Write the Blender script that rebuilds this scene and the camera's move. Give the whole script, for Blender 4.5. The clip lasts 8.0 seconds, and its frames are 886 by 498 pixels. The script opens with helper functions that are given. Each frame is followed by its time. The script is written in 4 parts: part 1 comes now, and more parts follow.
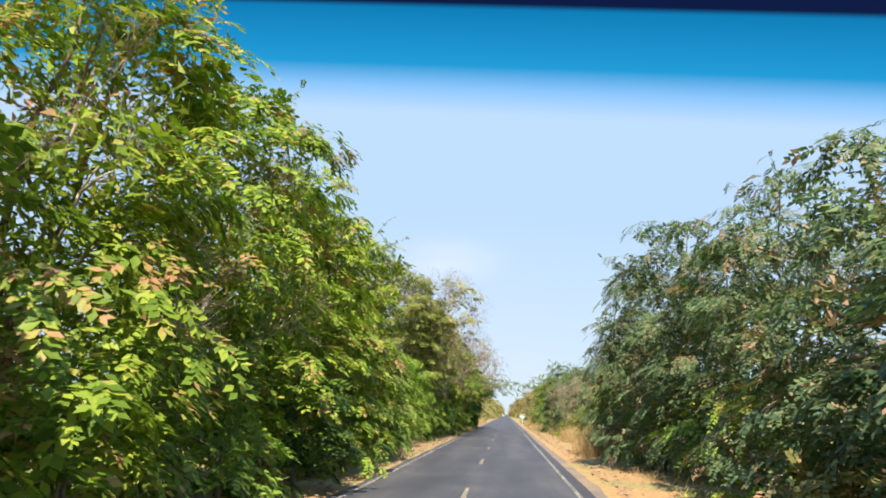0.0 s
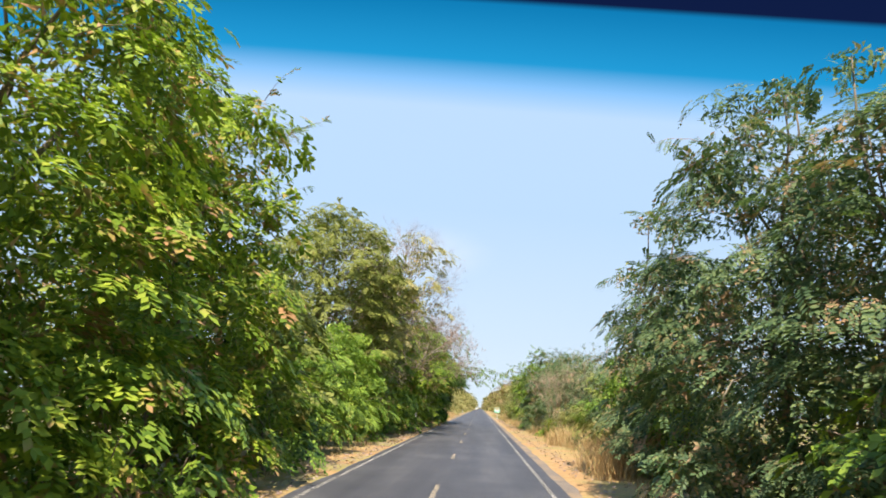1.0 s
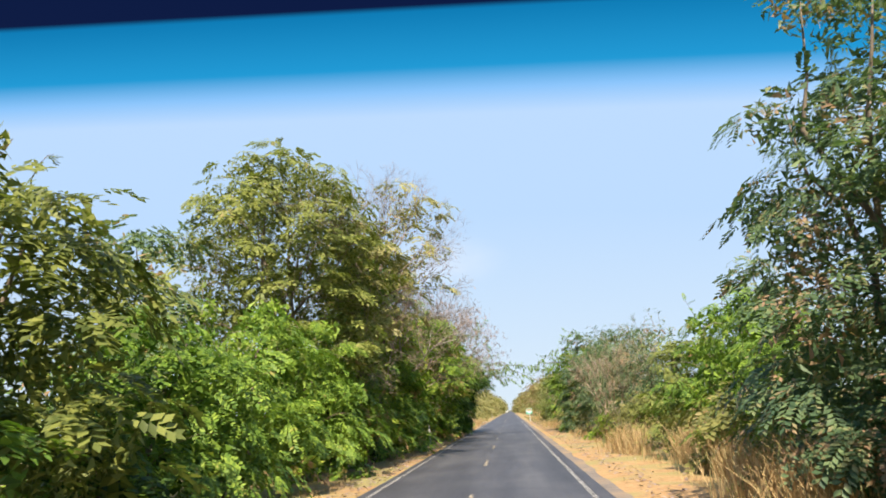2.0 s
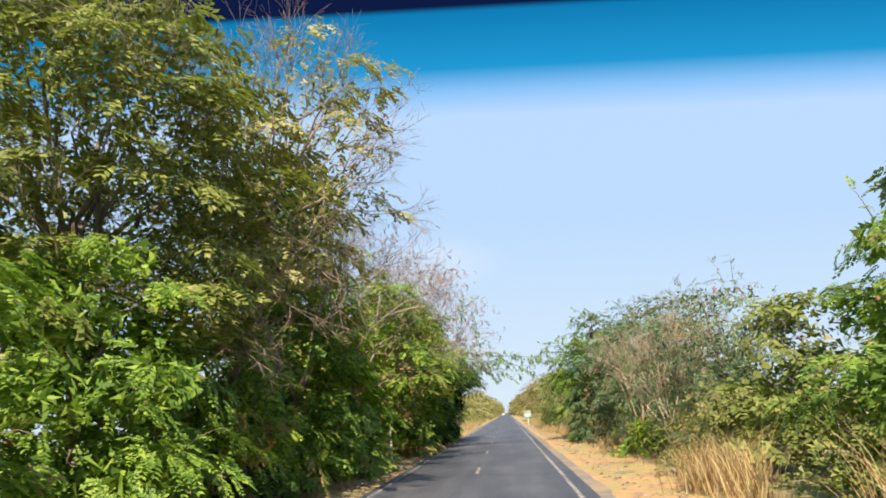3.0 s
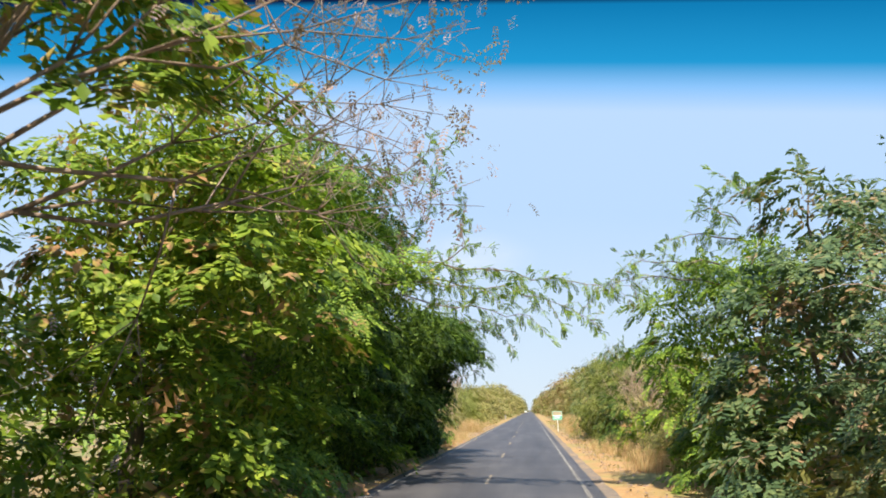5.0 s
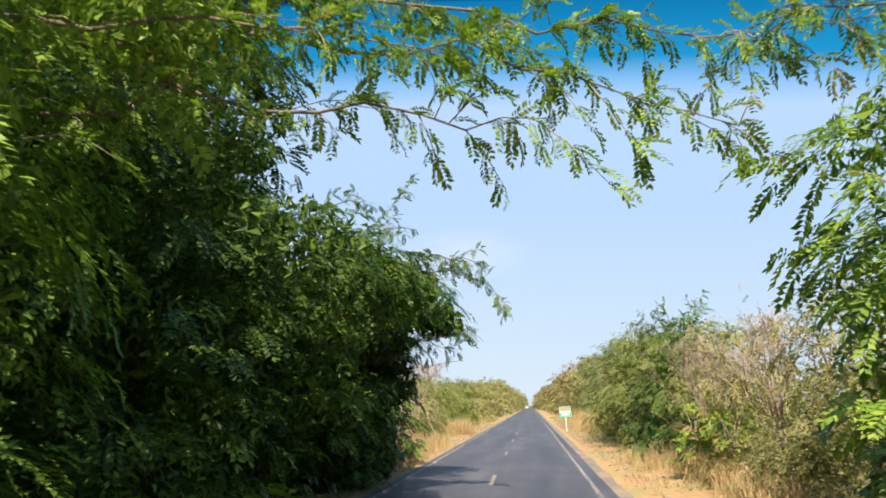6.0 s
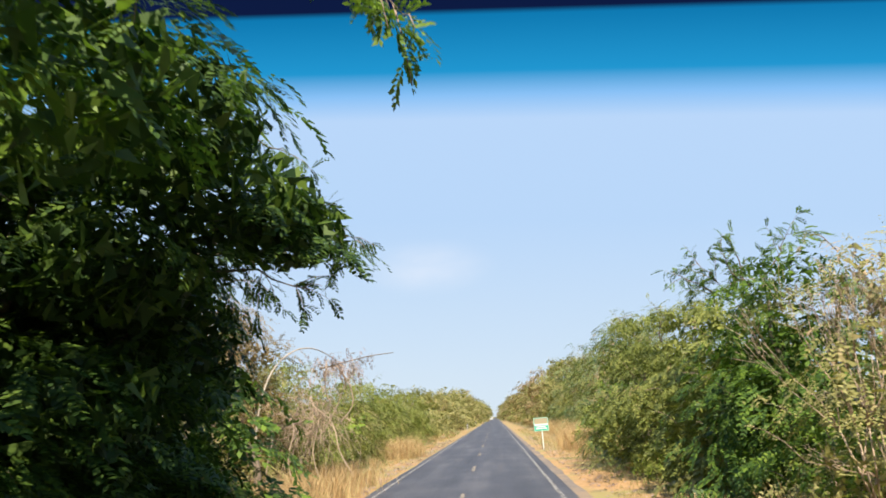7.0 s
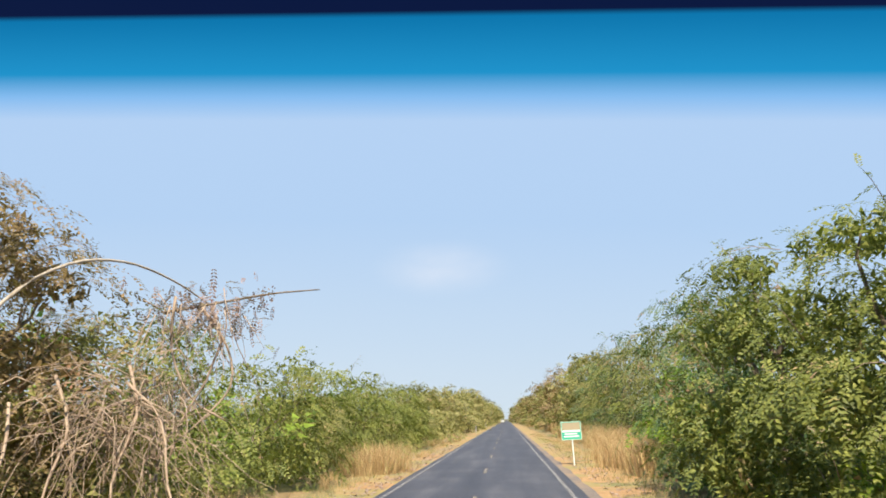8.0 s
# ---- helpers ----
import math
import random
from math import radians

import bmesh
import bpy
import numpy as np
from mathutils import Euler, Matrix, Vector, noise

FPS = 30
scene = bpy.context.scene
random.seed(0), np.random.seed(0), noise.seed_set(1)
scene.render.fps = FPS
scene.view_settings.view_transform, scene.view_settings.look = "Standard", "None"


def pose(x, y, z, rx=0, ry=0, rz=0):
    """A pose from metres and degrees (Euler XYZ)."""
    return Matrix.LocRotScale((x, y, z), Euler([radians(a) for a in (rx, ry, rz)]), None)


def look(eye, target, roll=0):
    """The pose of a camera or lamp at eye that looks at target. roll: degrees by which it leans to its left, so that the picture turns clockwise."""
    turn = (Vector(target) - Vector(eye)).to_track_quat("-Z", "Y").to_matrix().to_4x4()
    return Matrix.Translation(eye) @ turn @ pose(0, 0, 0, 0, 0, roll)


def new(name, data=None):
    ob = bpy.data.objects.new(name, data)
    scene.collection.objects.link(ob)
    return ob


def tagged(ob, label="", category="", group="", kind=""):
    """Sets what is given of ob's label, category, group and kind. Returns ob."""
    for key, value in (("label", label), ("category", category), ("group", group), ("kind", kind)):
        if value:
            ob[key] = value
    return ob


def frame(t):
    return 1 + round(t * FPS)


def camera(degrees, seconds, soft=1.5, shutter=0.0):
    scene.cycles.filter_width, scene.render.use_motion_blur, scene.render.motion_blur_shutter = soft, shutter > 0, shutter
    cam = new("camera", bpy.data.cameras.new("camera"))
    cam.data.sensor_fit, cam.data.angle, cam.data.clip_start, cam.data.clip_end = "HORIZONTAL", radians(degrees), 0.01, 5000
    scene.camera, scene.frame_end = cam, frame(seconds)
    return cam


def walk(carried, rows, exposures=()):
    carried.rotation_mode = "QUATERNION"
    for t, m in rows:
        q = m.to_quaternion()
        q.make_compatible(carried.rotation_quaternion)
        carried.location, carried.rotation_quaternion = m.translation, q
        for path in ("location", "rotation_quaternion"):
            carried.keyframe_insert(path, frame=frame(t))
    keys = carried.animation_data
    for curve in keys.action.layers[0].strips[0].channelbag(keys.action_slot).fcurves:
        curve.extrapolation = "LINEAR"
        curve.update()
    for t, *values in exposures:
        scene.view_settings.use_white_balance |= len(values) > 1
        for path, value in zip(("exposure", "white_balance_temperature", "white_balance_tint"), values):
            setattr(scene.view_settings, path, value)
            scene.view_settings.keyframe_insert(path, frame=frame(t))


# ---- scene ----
cam = camera(64.2, 8.0, soft=1.75, shutter=0.05)
# Eye, target and roll along the road; the road runs along +y, its middle is x = 0.
PATH = [
    (0, (1.004, 2.618, 1.978), (0.825, 4.558, 2.429), 1.2),
    (0.5, (1.005, 8.905, 2.028), (0.864, 10.847, 2.484), 1.1),
    (1, (0.996, 15.449, 2.029), (0.879, 17.398, 2.461), 2.4),
    (1.2, (0.971, 17.949, 2.05), (0.843, 19.897, 2.485), 1.2),
    (2.3, (1.152, 32.145, 2.017), (1.005, 34.087, 2.474), -4.4),
    (2.5, (1.171, 34.869, 2.034), (1.028, 36.811, 2.489), -4.4),
    (3, (1.246, 41.938, 2.066), (1.107, 43.879, 2.527), -4.2),
    (3.5, (1.354, 49.129, 2.104), (1.269, 51.079, 2.541), -4.5),
    (4, (1.404, 56.31, 2.111), (1.18, 58.247, 2.556), -1.0),
    (4.2, (1.407, 59.125, 2.111), (1.187, 61.062, 2.557), -0.9),
    (5.5, (1.285, 76.669, 2.224), (1.042, 78.605, 2.664), 0.3),
    (6, (1.236, 83.179, 2.213), (1.011, 85.117, 2.65), -1.4),
    (6.5, (1.218, 89.946, 2.188), (1.063, 91.883, 2.661), -1.4),
    (7, (1.092, 96.777, 2.266), (0.975, 98.719, 2.733), -2.9),
    (7.5, (1.044, 103.44, 2.234), (0.921, 105.381, 2.701), -2.4),
    (8, (0.983, 109.544, 2.224), (0.824, 111.482, 2.695), -1.3),
]
walk(cam, [(t, look(eye, target, roll)) for t, eye, target, roll in PATH], exposures=[(0.0, 0.95), (1.0, 0.95), (2.5, 0.88), (4.0, 0.92), (6.0, 0.90), (7.0, 0.82), (8.0, 0.74)])

# ---- light ----
SUN_EL, SUN_AZ = radians(52), radians(174)      # azimuth clockwise from +y
sky_world = bpy.data.worlds.new("sky")
scene.world = sky_world
sky_world.use_nodes = True


def world_sky():
    nt = sky_world.node_tree
    nt.nodes.clear()
    out = nt.nodes.new("ShaderNodeOutputWorld")
    bg = nt.nodes.new("ShaderNodeBackground")
    tex = nt.nodes.new("ShaderNodeTexSky")
    tex.sky_type, tex.sun_disc = "NISHITA", False
    tex.sun_elevation, tex.sun_rotation = SUN_EL, SUN_AZ
    tex.air_density, tex.dust_density, tex.ozone_density = 1.0, 1.6, 2.0
    coord = nt.nodes.new("ShaderNodeTexCoord")
    sep = nt.nodes.new("ShaderNodeSeparateXYZ")
    ramp = nt.nodes.new("ShaderNodeValToRGB")
    # hazy pale sky near the ground; the windscreen's blue sun strip and the dark roof edge higher up are painted into
    # the sky colours to fit the camera's view
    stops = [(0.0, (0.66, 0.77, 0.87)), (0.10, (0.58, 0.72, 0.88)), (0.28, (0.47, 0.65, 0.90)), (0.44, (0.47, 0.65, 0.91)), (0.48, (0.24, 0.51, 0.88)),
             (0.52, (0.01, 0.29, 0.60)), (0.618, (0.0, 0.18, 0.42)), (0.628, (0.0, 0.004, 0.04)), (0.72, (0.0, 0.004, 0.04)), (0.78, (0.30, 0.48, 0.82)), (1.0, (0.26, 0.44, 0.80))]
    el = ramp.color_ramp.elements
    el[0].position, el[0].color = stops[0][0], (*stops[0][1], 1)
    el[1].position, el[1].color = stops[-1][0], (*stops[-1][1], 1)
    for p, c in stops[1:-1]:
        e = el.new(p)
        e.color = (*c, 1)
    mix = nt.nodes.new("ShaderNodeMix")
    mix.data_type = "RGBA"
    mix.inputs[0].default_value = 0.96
    dim = nt.nodes.new("ShaderNodeMix")
    dim.data_type, dim.blend_type = "RGBA", "MULTIPLY"
    dim.inputs[0].default_value = 1
    dim.inputs[7].default_value = (0.1, 0.1, 0.1, 1)
    L = nt.links.new
    L(coord.outputs["Generated"], sep.inputs[0])
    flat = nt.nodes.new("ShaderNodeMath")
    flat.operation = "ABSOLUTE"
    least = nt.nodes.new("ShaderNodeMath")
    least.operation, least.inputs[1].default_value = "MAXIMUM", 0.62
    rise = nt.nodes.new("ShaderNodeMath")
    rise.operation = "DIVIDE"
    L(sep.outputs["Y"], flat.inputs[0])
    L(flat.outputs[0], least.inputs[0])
    # tilts the painted strip to fit the camera's view
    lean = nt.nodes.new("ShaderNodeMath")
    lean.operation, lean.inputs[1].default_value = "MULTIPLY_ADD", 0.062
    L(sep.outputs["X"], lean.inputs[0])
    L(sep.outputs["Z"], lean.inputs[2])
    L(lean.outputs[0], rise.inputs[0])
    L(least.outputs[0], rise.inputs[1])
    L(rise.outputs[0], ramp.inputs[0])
    L(tex.outputs[0], dim.inputs[6])
    L(dim.outputs[2], mix.inputs[6])
    # one faint small cloud low over the road's end
    flatten = nt.nodes.new("ShaderNodeVectorMath")
    flatten.operation = "MULTIPLY_ADD"
    flatten.inputs[1].default_value, flatten.inputs[2].default_value = (9.0, 0.6, 22.0), (0.75, -0.6, -4.6)
    L(coord.outputs["Generated"], flatten.inputs[0])
    away = nt.nodes.new("ShaderNodeVectorMath")
    away.operation = "LENGTH"
    L(flatten.outputs[0], away.inputs[0])
    wisp = nt.nodes.new("ShaderNodeTexNoise")
    wisp.inputs["Scale"].default_value, wisp.inputs["Detail"].default_value = 1.6, 4.0
    L(flatten.outputs[0], wisp.inputs["Vector"])
    soft = nt.nodes.new("ShaderNodeMapRange")
    soft.interpolation_type = "SMOOTHSTEP"
    for q, val in enumerate((1.0, 0.1, 0.0, 0.75)):
        soft.inputs[q + 1].default_value = val
    L(away.outputs["Value"], soft.inputs[0])
    veil = nt.nodes.new("ShaderNodeMath")
    veil.operation = "MULTIPLY"
    L(soft.outputs[0], veil.inputs[0])
    L(wisp.outputs[0], veil.inputs[1])
    cloud = nt.nodes.new("ShaderNodeMix")
    cloud.data_type = "RGBA"
    cloud.inputs[7].default_value = (0.80, 0.85, 0.95, 1)
    L(veil.outputs[0], cloud.inputs[0])
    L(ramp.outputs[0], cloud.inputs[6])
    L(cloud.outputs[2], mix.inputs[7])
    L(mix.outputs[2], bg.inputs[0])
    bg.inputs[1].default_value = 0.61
    L(bg.outputs[0], out.inputs[0])


world_sky()
sun = new("sun", bpy.data.lights.new("sun", "SUN"))
sun.data.energy, sun.data.angle, sun.data.color = 5.0, radians(0.53), (1.0, 0.90, 0.74)
sun_way = Vector((math.sin(SUN_AZ) * math.cos(SUN_EL), math.cos(SUN_AZ) * math.cos(SUN_EL), math.sin(SUN_EL)))
sun.matrix_world = look(sun_way * 80, (0, 0, 0))

# ---- materials ----


def material(name):
    m = bpy.data.materials.new(name)
    m.use_nodes = True
    nt = m.node_tree
    return m, nt, nt.nodes["Principled BSDF"], nt.links.new


def noise_node(nt, scale, detail=4.0, rough=0.55, coord="Object", stretch=None):
    tc = nt.nodes.new("ShaderNodeTexCoord")
    n = nt.nodes.new("ShaderNodeTexNoise")
    n.inputs["Scale"].default_value, n.inputs["Detail"].default_value, n.inputs["Roughness"].default_value = scale, detail, rough
    if stretch:
        mp = nt.nodes.new("ShaderNodeMapping")
        mp.inputs["Scale"].default_value = stretch
        nt.links.new(tc.outputs[coord], mp.inputs[0])
        nt.links.new(mp.outputs[0], n.inputs["Vector"])
    else:
        nt.links.new(tc.outputs[coord], n.inputs["Vector"])
    return n.outputs[0]


def ramp_node(nt, value, stops):
    r = nt.nodes.new("ShaderNodeValToRGB")
    el = r.color_ramp.elements
    el[0].position, el[0].color = stops[0][0], (*stops[0][1], 1)
    el[1].position, el[1].color = stops[-1][0], (*stops[-1][1], 1)
    for p, c in stops[1:-1]:
        e = el.new(p)
        e.color = (*c, 1)
    nt.links.new(value, r.inputs[0])
    return r.outputs[0]


def mix_node(nt, fac, a, b, blend="MIX"):
    m = nt.nodes.new("ShaderNodeMix")
    m.data_type, m.blend_type = "RGBA", blend
    for sock, v in ((m.inputs[0], fac), (m.inputs[6], a), (m.inputs[7], b)):
        if isinstance(v, (int, float)):
            sock.default_value = v
        elif isinstance(v, tuple):
            sock.default_value = (*v, 1)
        else:
            nt.links.new(v, sock)
    return m.outputs[2]


def math_node(nt, op, a, b=0.0):
    m = nt.nodes.new("ShaderNodeMath")
    m.operation = op
    for sock, v in ((m.inputs[0], a), (m.inputs[1], b)):
        if isinstance(v, (int, float)):
            sock.default_value = v
        else:
            nt.links.new(v, sock)
    return m.outputs[0]


def range_node(nt, v, a, b, c=0.0, d=1.0):
    m = nt.nodes.new("ShaderNodeMapRange")
    nt.links.new(v, m.inputs[0])
    for i, x in enumerate((a, b, c, d)):
        m.inputs[i + 1].default_value = x
    return m.outputs[0]


def bump_node(nt, b, height, strength, distance):
    n = nt.nodes.new("ShaderNodeBump")
    n.inputs["Strength"].default_value, n.inputs["Distance"].default_value = strength, distance
    nt.links.new(height, n.inputs["Height"])
    nt.links.new(n.outputs[0], b.inputs["Normal"])


def leaf_material(name, dark, mid, light, dry, dry_share, through_light=0.30, patch=0.45):
    """Leaves: every leaf has its own tone, in patches of fresher and drier growth."""
    m, nt, b, L = material(name)
    geo = nt.nodes.new("ShaderNodeNewGeometry")
    info = nt.nodes.new("ShaderNodeObjectInfo")
    rnd = geo.outputs["Random Per Island"]
    big = noise_node(nt, patch, 3.0)
    tone = math_node(nt, "ADD", math_node(nt, "MULTIPLY", rnd, 0.55), math_node(nt, "MULTIPLY", big, 0.5))
    tone = math_node(nt, "ADD", tone, math_node(nt, "MULTIPLY", info.outputs["Random"], 0.14))
    col = ramp_node(nt, tone, [(0.2, dark), (0.52, mid), (0.86, light)])
    clump = noise_node(nt, 0.9, 3.0)
    dryness = math_node(nt, "ADD", math_node(nt, "MULTIPLY", clump, 0.9), math_node(nt, "MULTIPLY", rnd, 0.2))
    fac = range_node(nt, dryness, 0.86 - dry_share * 0.55, 0.95 - dry_share * 0.55)
    col = mix_node(nt, fac, col, dry)
    L(col, b.inputs["Base Color"])
    b.inputs["Roughness"].default_value = 0.5
    b.inputs["Specular IOR Level"].default_value = 0.25
    tr = nt.nodes.new("ShaderNodeBsdfTranslucent")
    warm = mix_node(nt, 1.0, col, (1.08, 1.25, 0.62), "MULTIPLY")
    L(warm, tr.inputs[0])
    sh = nt.nodes.new("ShaderNodeMixShader")
    sh.inputs[0].default_value = through_light
    L(b.outputs[0], sh.inputs[1])
    L(tr.outputs[0], sh.inputs[2])
    L(sh.outputs[0], nt.nodes["Material Output"].inputs[0])
    return m


LEAF = {
    "green": leaf_material("leaf_green", (0.05, 0.10, 0.017), (0.145, 0.24, 0.036), (0.32, 0.42, 0.058), (0.42, 0.22, 0.11), 0.25),
    "bright": leaf_material("leaf_bright", (0.06, 0.115, 0.014), (0.18, 0.27, 0.03), (0.38, 0.45, 0.052), (0.44, 0.25, 0.12), 0.45),
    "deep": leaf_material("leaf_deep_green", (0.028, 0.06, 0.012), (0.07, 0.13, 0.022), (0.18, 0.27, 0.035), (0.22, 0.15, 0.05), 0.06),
    # dark green, lowered further so the colour carries the overhang's shade
    "dark": leaf_material("leaf_dark_shaded", (0.016, 0.038, 0.009), (0.042, 0.082, 0.015), (0.13, 0.20, 0.028), (0.20, 0.14, 0.05), 0.06),
    "grey": leaf_material("leaf_grey_green", (0.045, 0.085, 0.042), (0.108, 0.168, 0.076), (0.23, 0.29, 0.12), (0.40, 0.25, 0.15), 0.44),
    "olive": leaf_material("leaf_olive", (0.075, 0.10, 0.027), (0.175, 0.20, 0.048), (0.31, 0.32, 0.08), (0.44, 0.30, 0.17), 0.27),
    "scrub": leaf_material("leaf_scrub", (0.10, 0.11, 0.034), (0.205, 0.20, 0.06), (0.34, 0.31, 0.10), (0.48, 0.32, 0.18), 0.34),
    # pale half-dry leaves; on far trees the paleness stands in for haze
    "pale": leaf_material("leaf_pale_hazed", (0.14, 0.145, 0.05), (0.28, 0.26, 0.09), (0.42, 0.38, 0.15), (0.48, 0.33, 0.20), 0.34),
    "russet": leaf_material("leaf_russet", (0.13, 0.10, 0.04), (0.27, 0.19, 0.085), (0.38, 0.28, 0.14), (0.40, 0.21, 0.13), 0.35),
    "dry": leaf_material("leaf_dry", (0.19, 0.13, 0.115), (0.32, 0.225, 0.205), (0.45, 0.34, 0.31), (0.34, 0.18, 0.165), 0.3),
}


def straw_material():
    m, nt, b, L = material("straw")
    geo = nt.nodes.new("ShaderNodeNewGeometry")
    col = ramp_node(nt, geo.outputs["Random Per Island"], [(0.0, (0.30, 0.185, 0.08)), (0.5, (0.48, 0.32, 0.145)), (0.9, (0.60, 0.45, 0.22)), (1.0, (0.22, 0.26, 0.07))])
    L(col, b.inputs["Base Color"])
    b.inputs["Roughness"].default_value = 0.7
    return m


def bark_material(name, a, c):
    m, nt, b, L = material(name)
    n = noise_node(nt, 9, 6, 0.65, stretch=(1, 1, 0.25))
    L(ramp_node(nt, n, [(0.3, a), (0.7, c)]), b.inputs["Base Color"])
    b.inputs["Roughness"].default_value = 0.9
    bump_node(nt, b, n, 0.6, 0.02)
    return m


STRAW = straw_material()
BARK = bark_material("bark", (0.10, 0.075, 0.05), (0.27, 0.21, 0.15))
DEADWOOD = bark_material("dead_wood", (0.30, 0.24, 0.17), (0.55, 0.47, 0.37))
TWIG = bark_material("twig", (0.20, 0.14, 0.10), (0.40, 0.30, 0.23))


def asphalt_material():
    m, nt, b, L = material("asphalt")
    fine = noise_node(nt, 60, 3)
    streak = noise_node(nt, 0.9, 5, 0.6, stretch=(1.0, 0.07, 1))
    stain = noise_node(nt, 0.35, 5, 0.65)
    col = ramp_node(nt, math_node(nt, "ADD", math_node(nt, "MULTIPLY", streak, 0.6), math_node(nt, "MULTIPLY", stain, 0.4)),
                    [(0.36, (0.034, 0.033, 0.039)), (0.5, (0.058, 0.056, 0.063)), (0.64, (0.106, 0.101, 0.104))])
    col = mix_node(nt, range_node(nt, fine, 0.35, 0.7, 0.0, 0.35), col, (0.10, 0.095, 0.095))
    L(col, b.inputs["Base Color"])
    b.inputs["Roughness"].default_value = 0.6
    bump_node(nt, b, fine, 0.35, 0.01)
    return m


def soil_material(name, cols, grass, share):
    m, nt, b, L = material(name)
    big = noise_node(nt, 0.35, 5, 0.6)
    mid = noise_node(nt, 2.6, 5, 0.65)
    fine = noise_node(nt, 28, 4, 0.7)
    v = math_node(nt, "ADD", math_node(nt, "MULTIPLY", mid, 0.6), math_node(nt, "MULTIPLY", fine, 0.4))
    col = ramp_node(nt, v, [(0.32, cols[0]), (0.5, cols[1]), (0.68, cols[2])])
    col = mix_node(nt, range_node(nt, big, 0.62 - share * 0.4, 0.78 - share * 0.4), col, grass)
    L(col, b.inputs["Base Color"])
    b.inputs["Roughness"].default_value = 0.95
    bump_node(nt, b, v, 0.7, 0.04)
    return m


def paint_material(name, col, wear, bare=(0.09, 0.085, 0.08)):
    m, nt, b, L = material(name)
    n = noise_node(nt, 7, 6, 0.7)
    f = noise_node(nt, 45, 3)
    v = math_node(nt, "ADD", math_node(nt, "MULTIPLY", n, 0.7), math_node(nt, "MULTIPLY", f, 0.3))
    L(mix_node(nt, range_node(nt, v, 0.5 + wear, 0.42 + wear, 0.0, 1.0), bare, col), b.inputs["Base Color"])
    b.inputs["Roughness"].default_value = 0.7
    return m


ASPHALT = asphalt_material()
SAND = soil_material("sandy_verge", ((0.26, 0.145, 0.06), (0.41, 0.24, 0.102), (0.52, 0.335, 0.16)), (0.30, 0.25, 0.09), 0.46)
EARTH = soil_material("dry_earth", ((0.16, 0.10, 0.05), (0.30, 0.20, 0.09), (0.44, 0.31, 0.15)), (0.20, 0.19, 0.07), 0.5)
GRIT = soil_material("gritty_shoulder", ((0.13, 0.105, 0.085), (0.20, 0.16, 0.13), (0.28, 0.22, 0.17)), (0.30, 0.21, 0.13), 0.4)
DEADTWIG = bark_material("dead_twig", (0.32, 0.22, 0.15), (0.56, 0.43, 0.31))
WHITE_LINE = paint_material("worn_white_paint", (0.44, 0.40, 0.36), 0.015)
YELLOW_LINE = paint_material("worn_yellow_paint", (0.56, 0.44, 0.29), 0.02)
POST_WHITE = paint_material("post_paint", (0.78, 0.77, 0.74), -0.12, (0.45, 0.42, 0.38))

# ---- mesh helpers ----


def mesh_object(name, verts, faces, mat, parent=None, label="", smooth=False):
    me = bpy.data.meshes.new(name)
    me.from_pydata(verts if isinstance(verts, list) else verts.tolist(), [], faces if isinstance(faces, list) else faces.tolist())
    me.materials.append(mat)
    if smooth:
        me.shade_smooth()
    ob = new(name, me)
    if parent:
        ob.parent = parent
    if label:
        tagged(ob, label)
    return ob


def part(name, bm, mat, parent, label=""):
    me = bpy.data.meshes.new(name)
    bm.to_mesh(me)
    bm.free()
    me.materials.append(mat)
    ob = new(name, me)
    ob.parent = parent
    if label:
        tagged(ob, label)
    return ob


def tube(path, radii, sides=7):
    """A tapered tube along a path: verts and faces."""
    path = [Vector(p) for p in path]
    verts, faces = [], []
    for i, p in enumerate(path):
        d = (path[min(i + 1, len(path) - 1)] - path[max(i - 1, 0)]).normalized()
        u = d.orthogonal().normalized()
        w = d.cross(u)
        for k in range(sides):
            a = 2 * math.pi * k / sides
            verts.append(tuple(p + (u * math.cos(a) + w * math.sin(a)) * radii[i]))
    for i in range(len(path) - 1):
        for k in range(sides):
            a, b2 = i * sides + k, i * sides + (k + 1) % sides
            faces.append((a, b2, b2 + sides, a + sides))
    faces.append(tuple(range(sides))[::-1])
    faces.append(tuple(range((len(path) - 1) * sides, len(path) * sides)))
    return verts, faces


def merge(pieces):
    verts, faces = [], []
    for v, f in pieces:
        o = len(verts)
        verts += v
        faces += [tuple(i + o for i in q) for q in f]
    return verts, faces


def wander(rng, a, b, n, sway):
    """A crooked line from a to b."""
    a, b = np.array(a, float), np.array(b, float)
    pts = [a + (b - a) * k / n for k in range(n + 1)]
    for k in range(1, n):
        pts[k] = pts[k] + rng.normal(0, sway, 3) * np.linalg.norm(b - a)
    return pts


# ---- leaves ----


def leaflet(v, f, base, d, size, wide, fold, up=(0.0, 0.0, 1.0)):
    """One small leaf: a blunt blade with its two halves folded up a little along the middle."""
    d = d / np.linalg.norm(d)
    w = np.cross(d, up)
    w = w / (np.linalg.norm(w) + 1e-6)
    n = np.cross(w, d)
    o = len(v)
    v += [base, base + d * size * 0.52 + w * size * wide * 0.5 + n * size * fold, base + d * size, base + d * size * 0.48 - w * size * wide * 0.5 + n * size * fold]
    f += [(o, o + 1, o + 2), (o, o + 2, o + 3)]


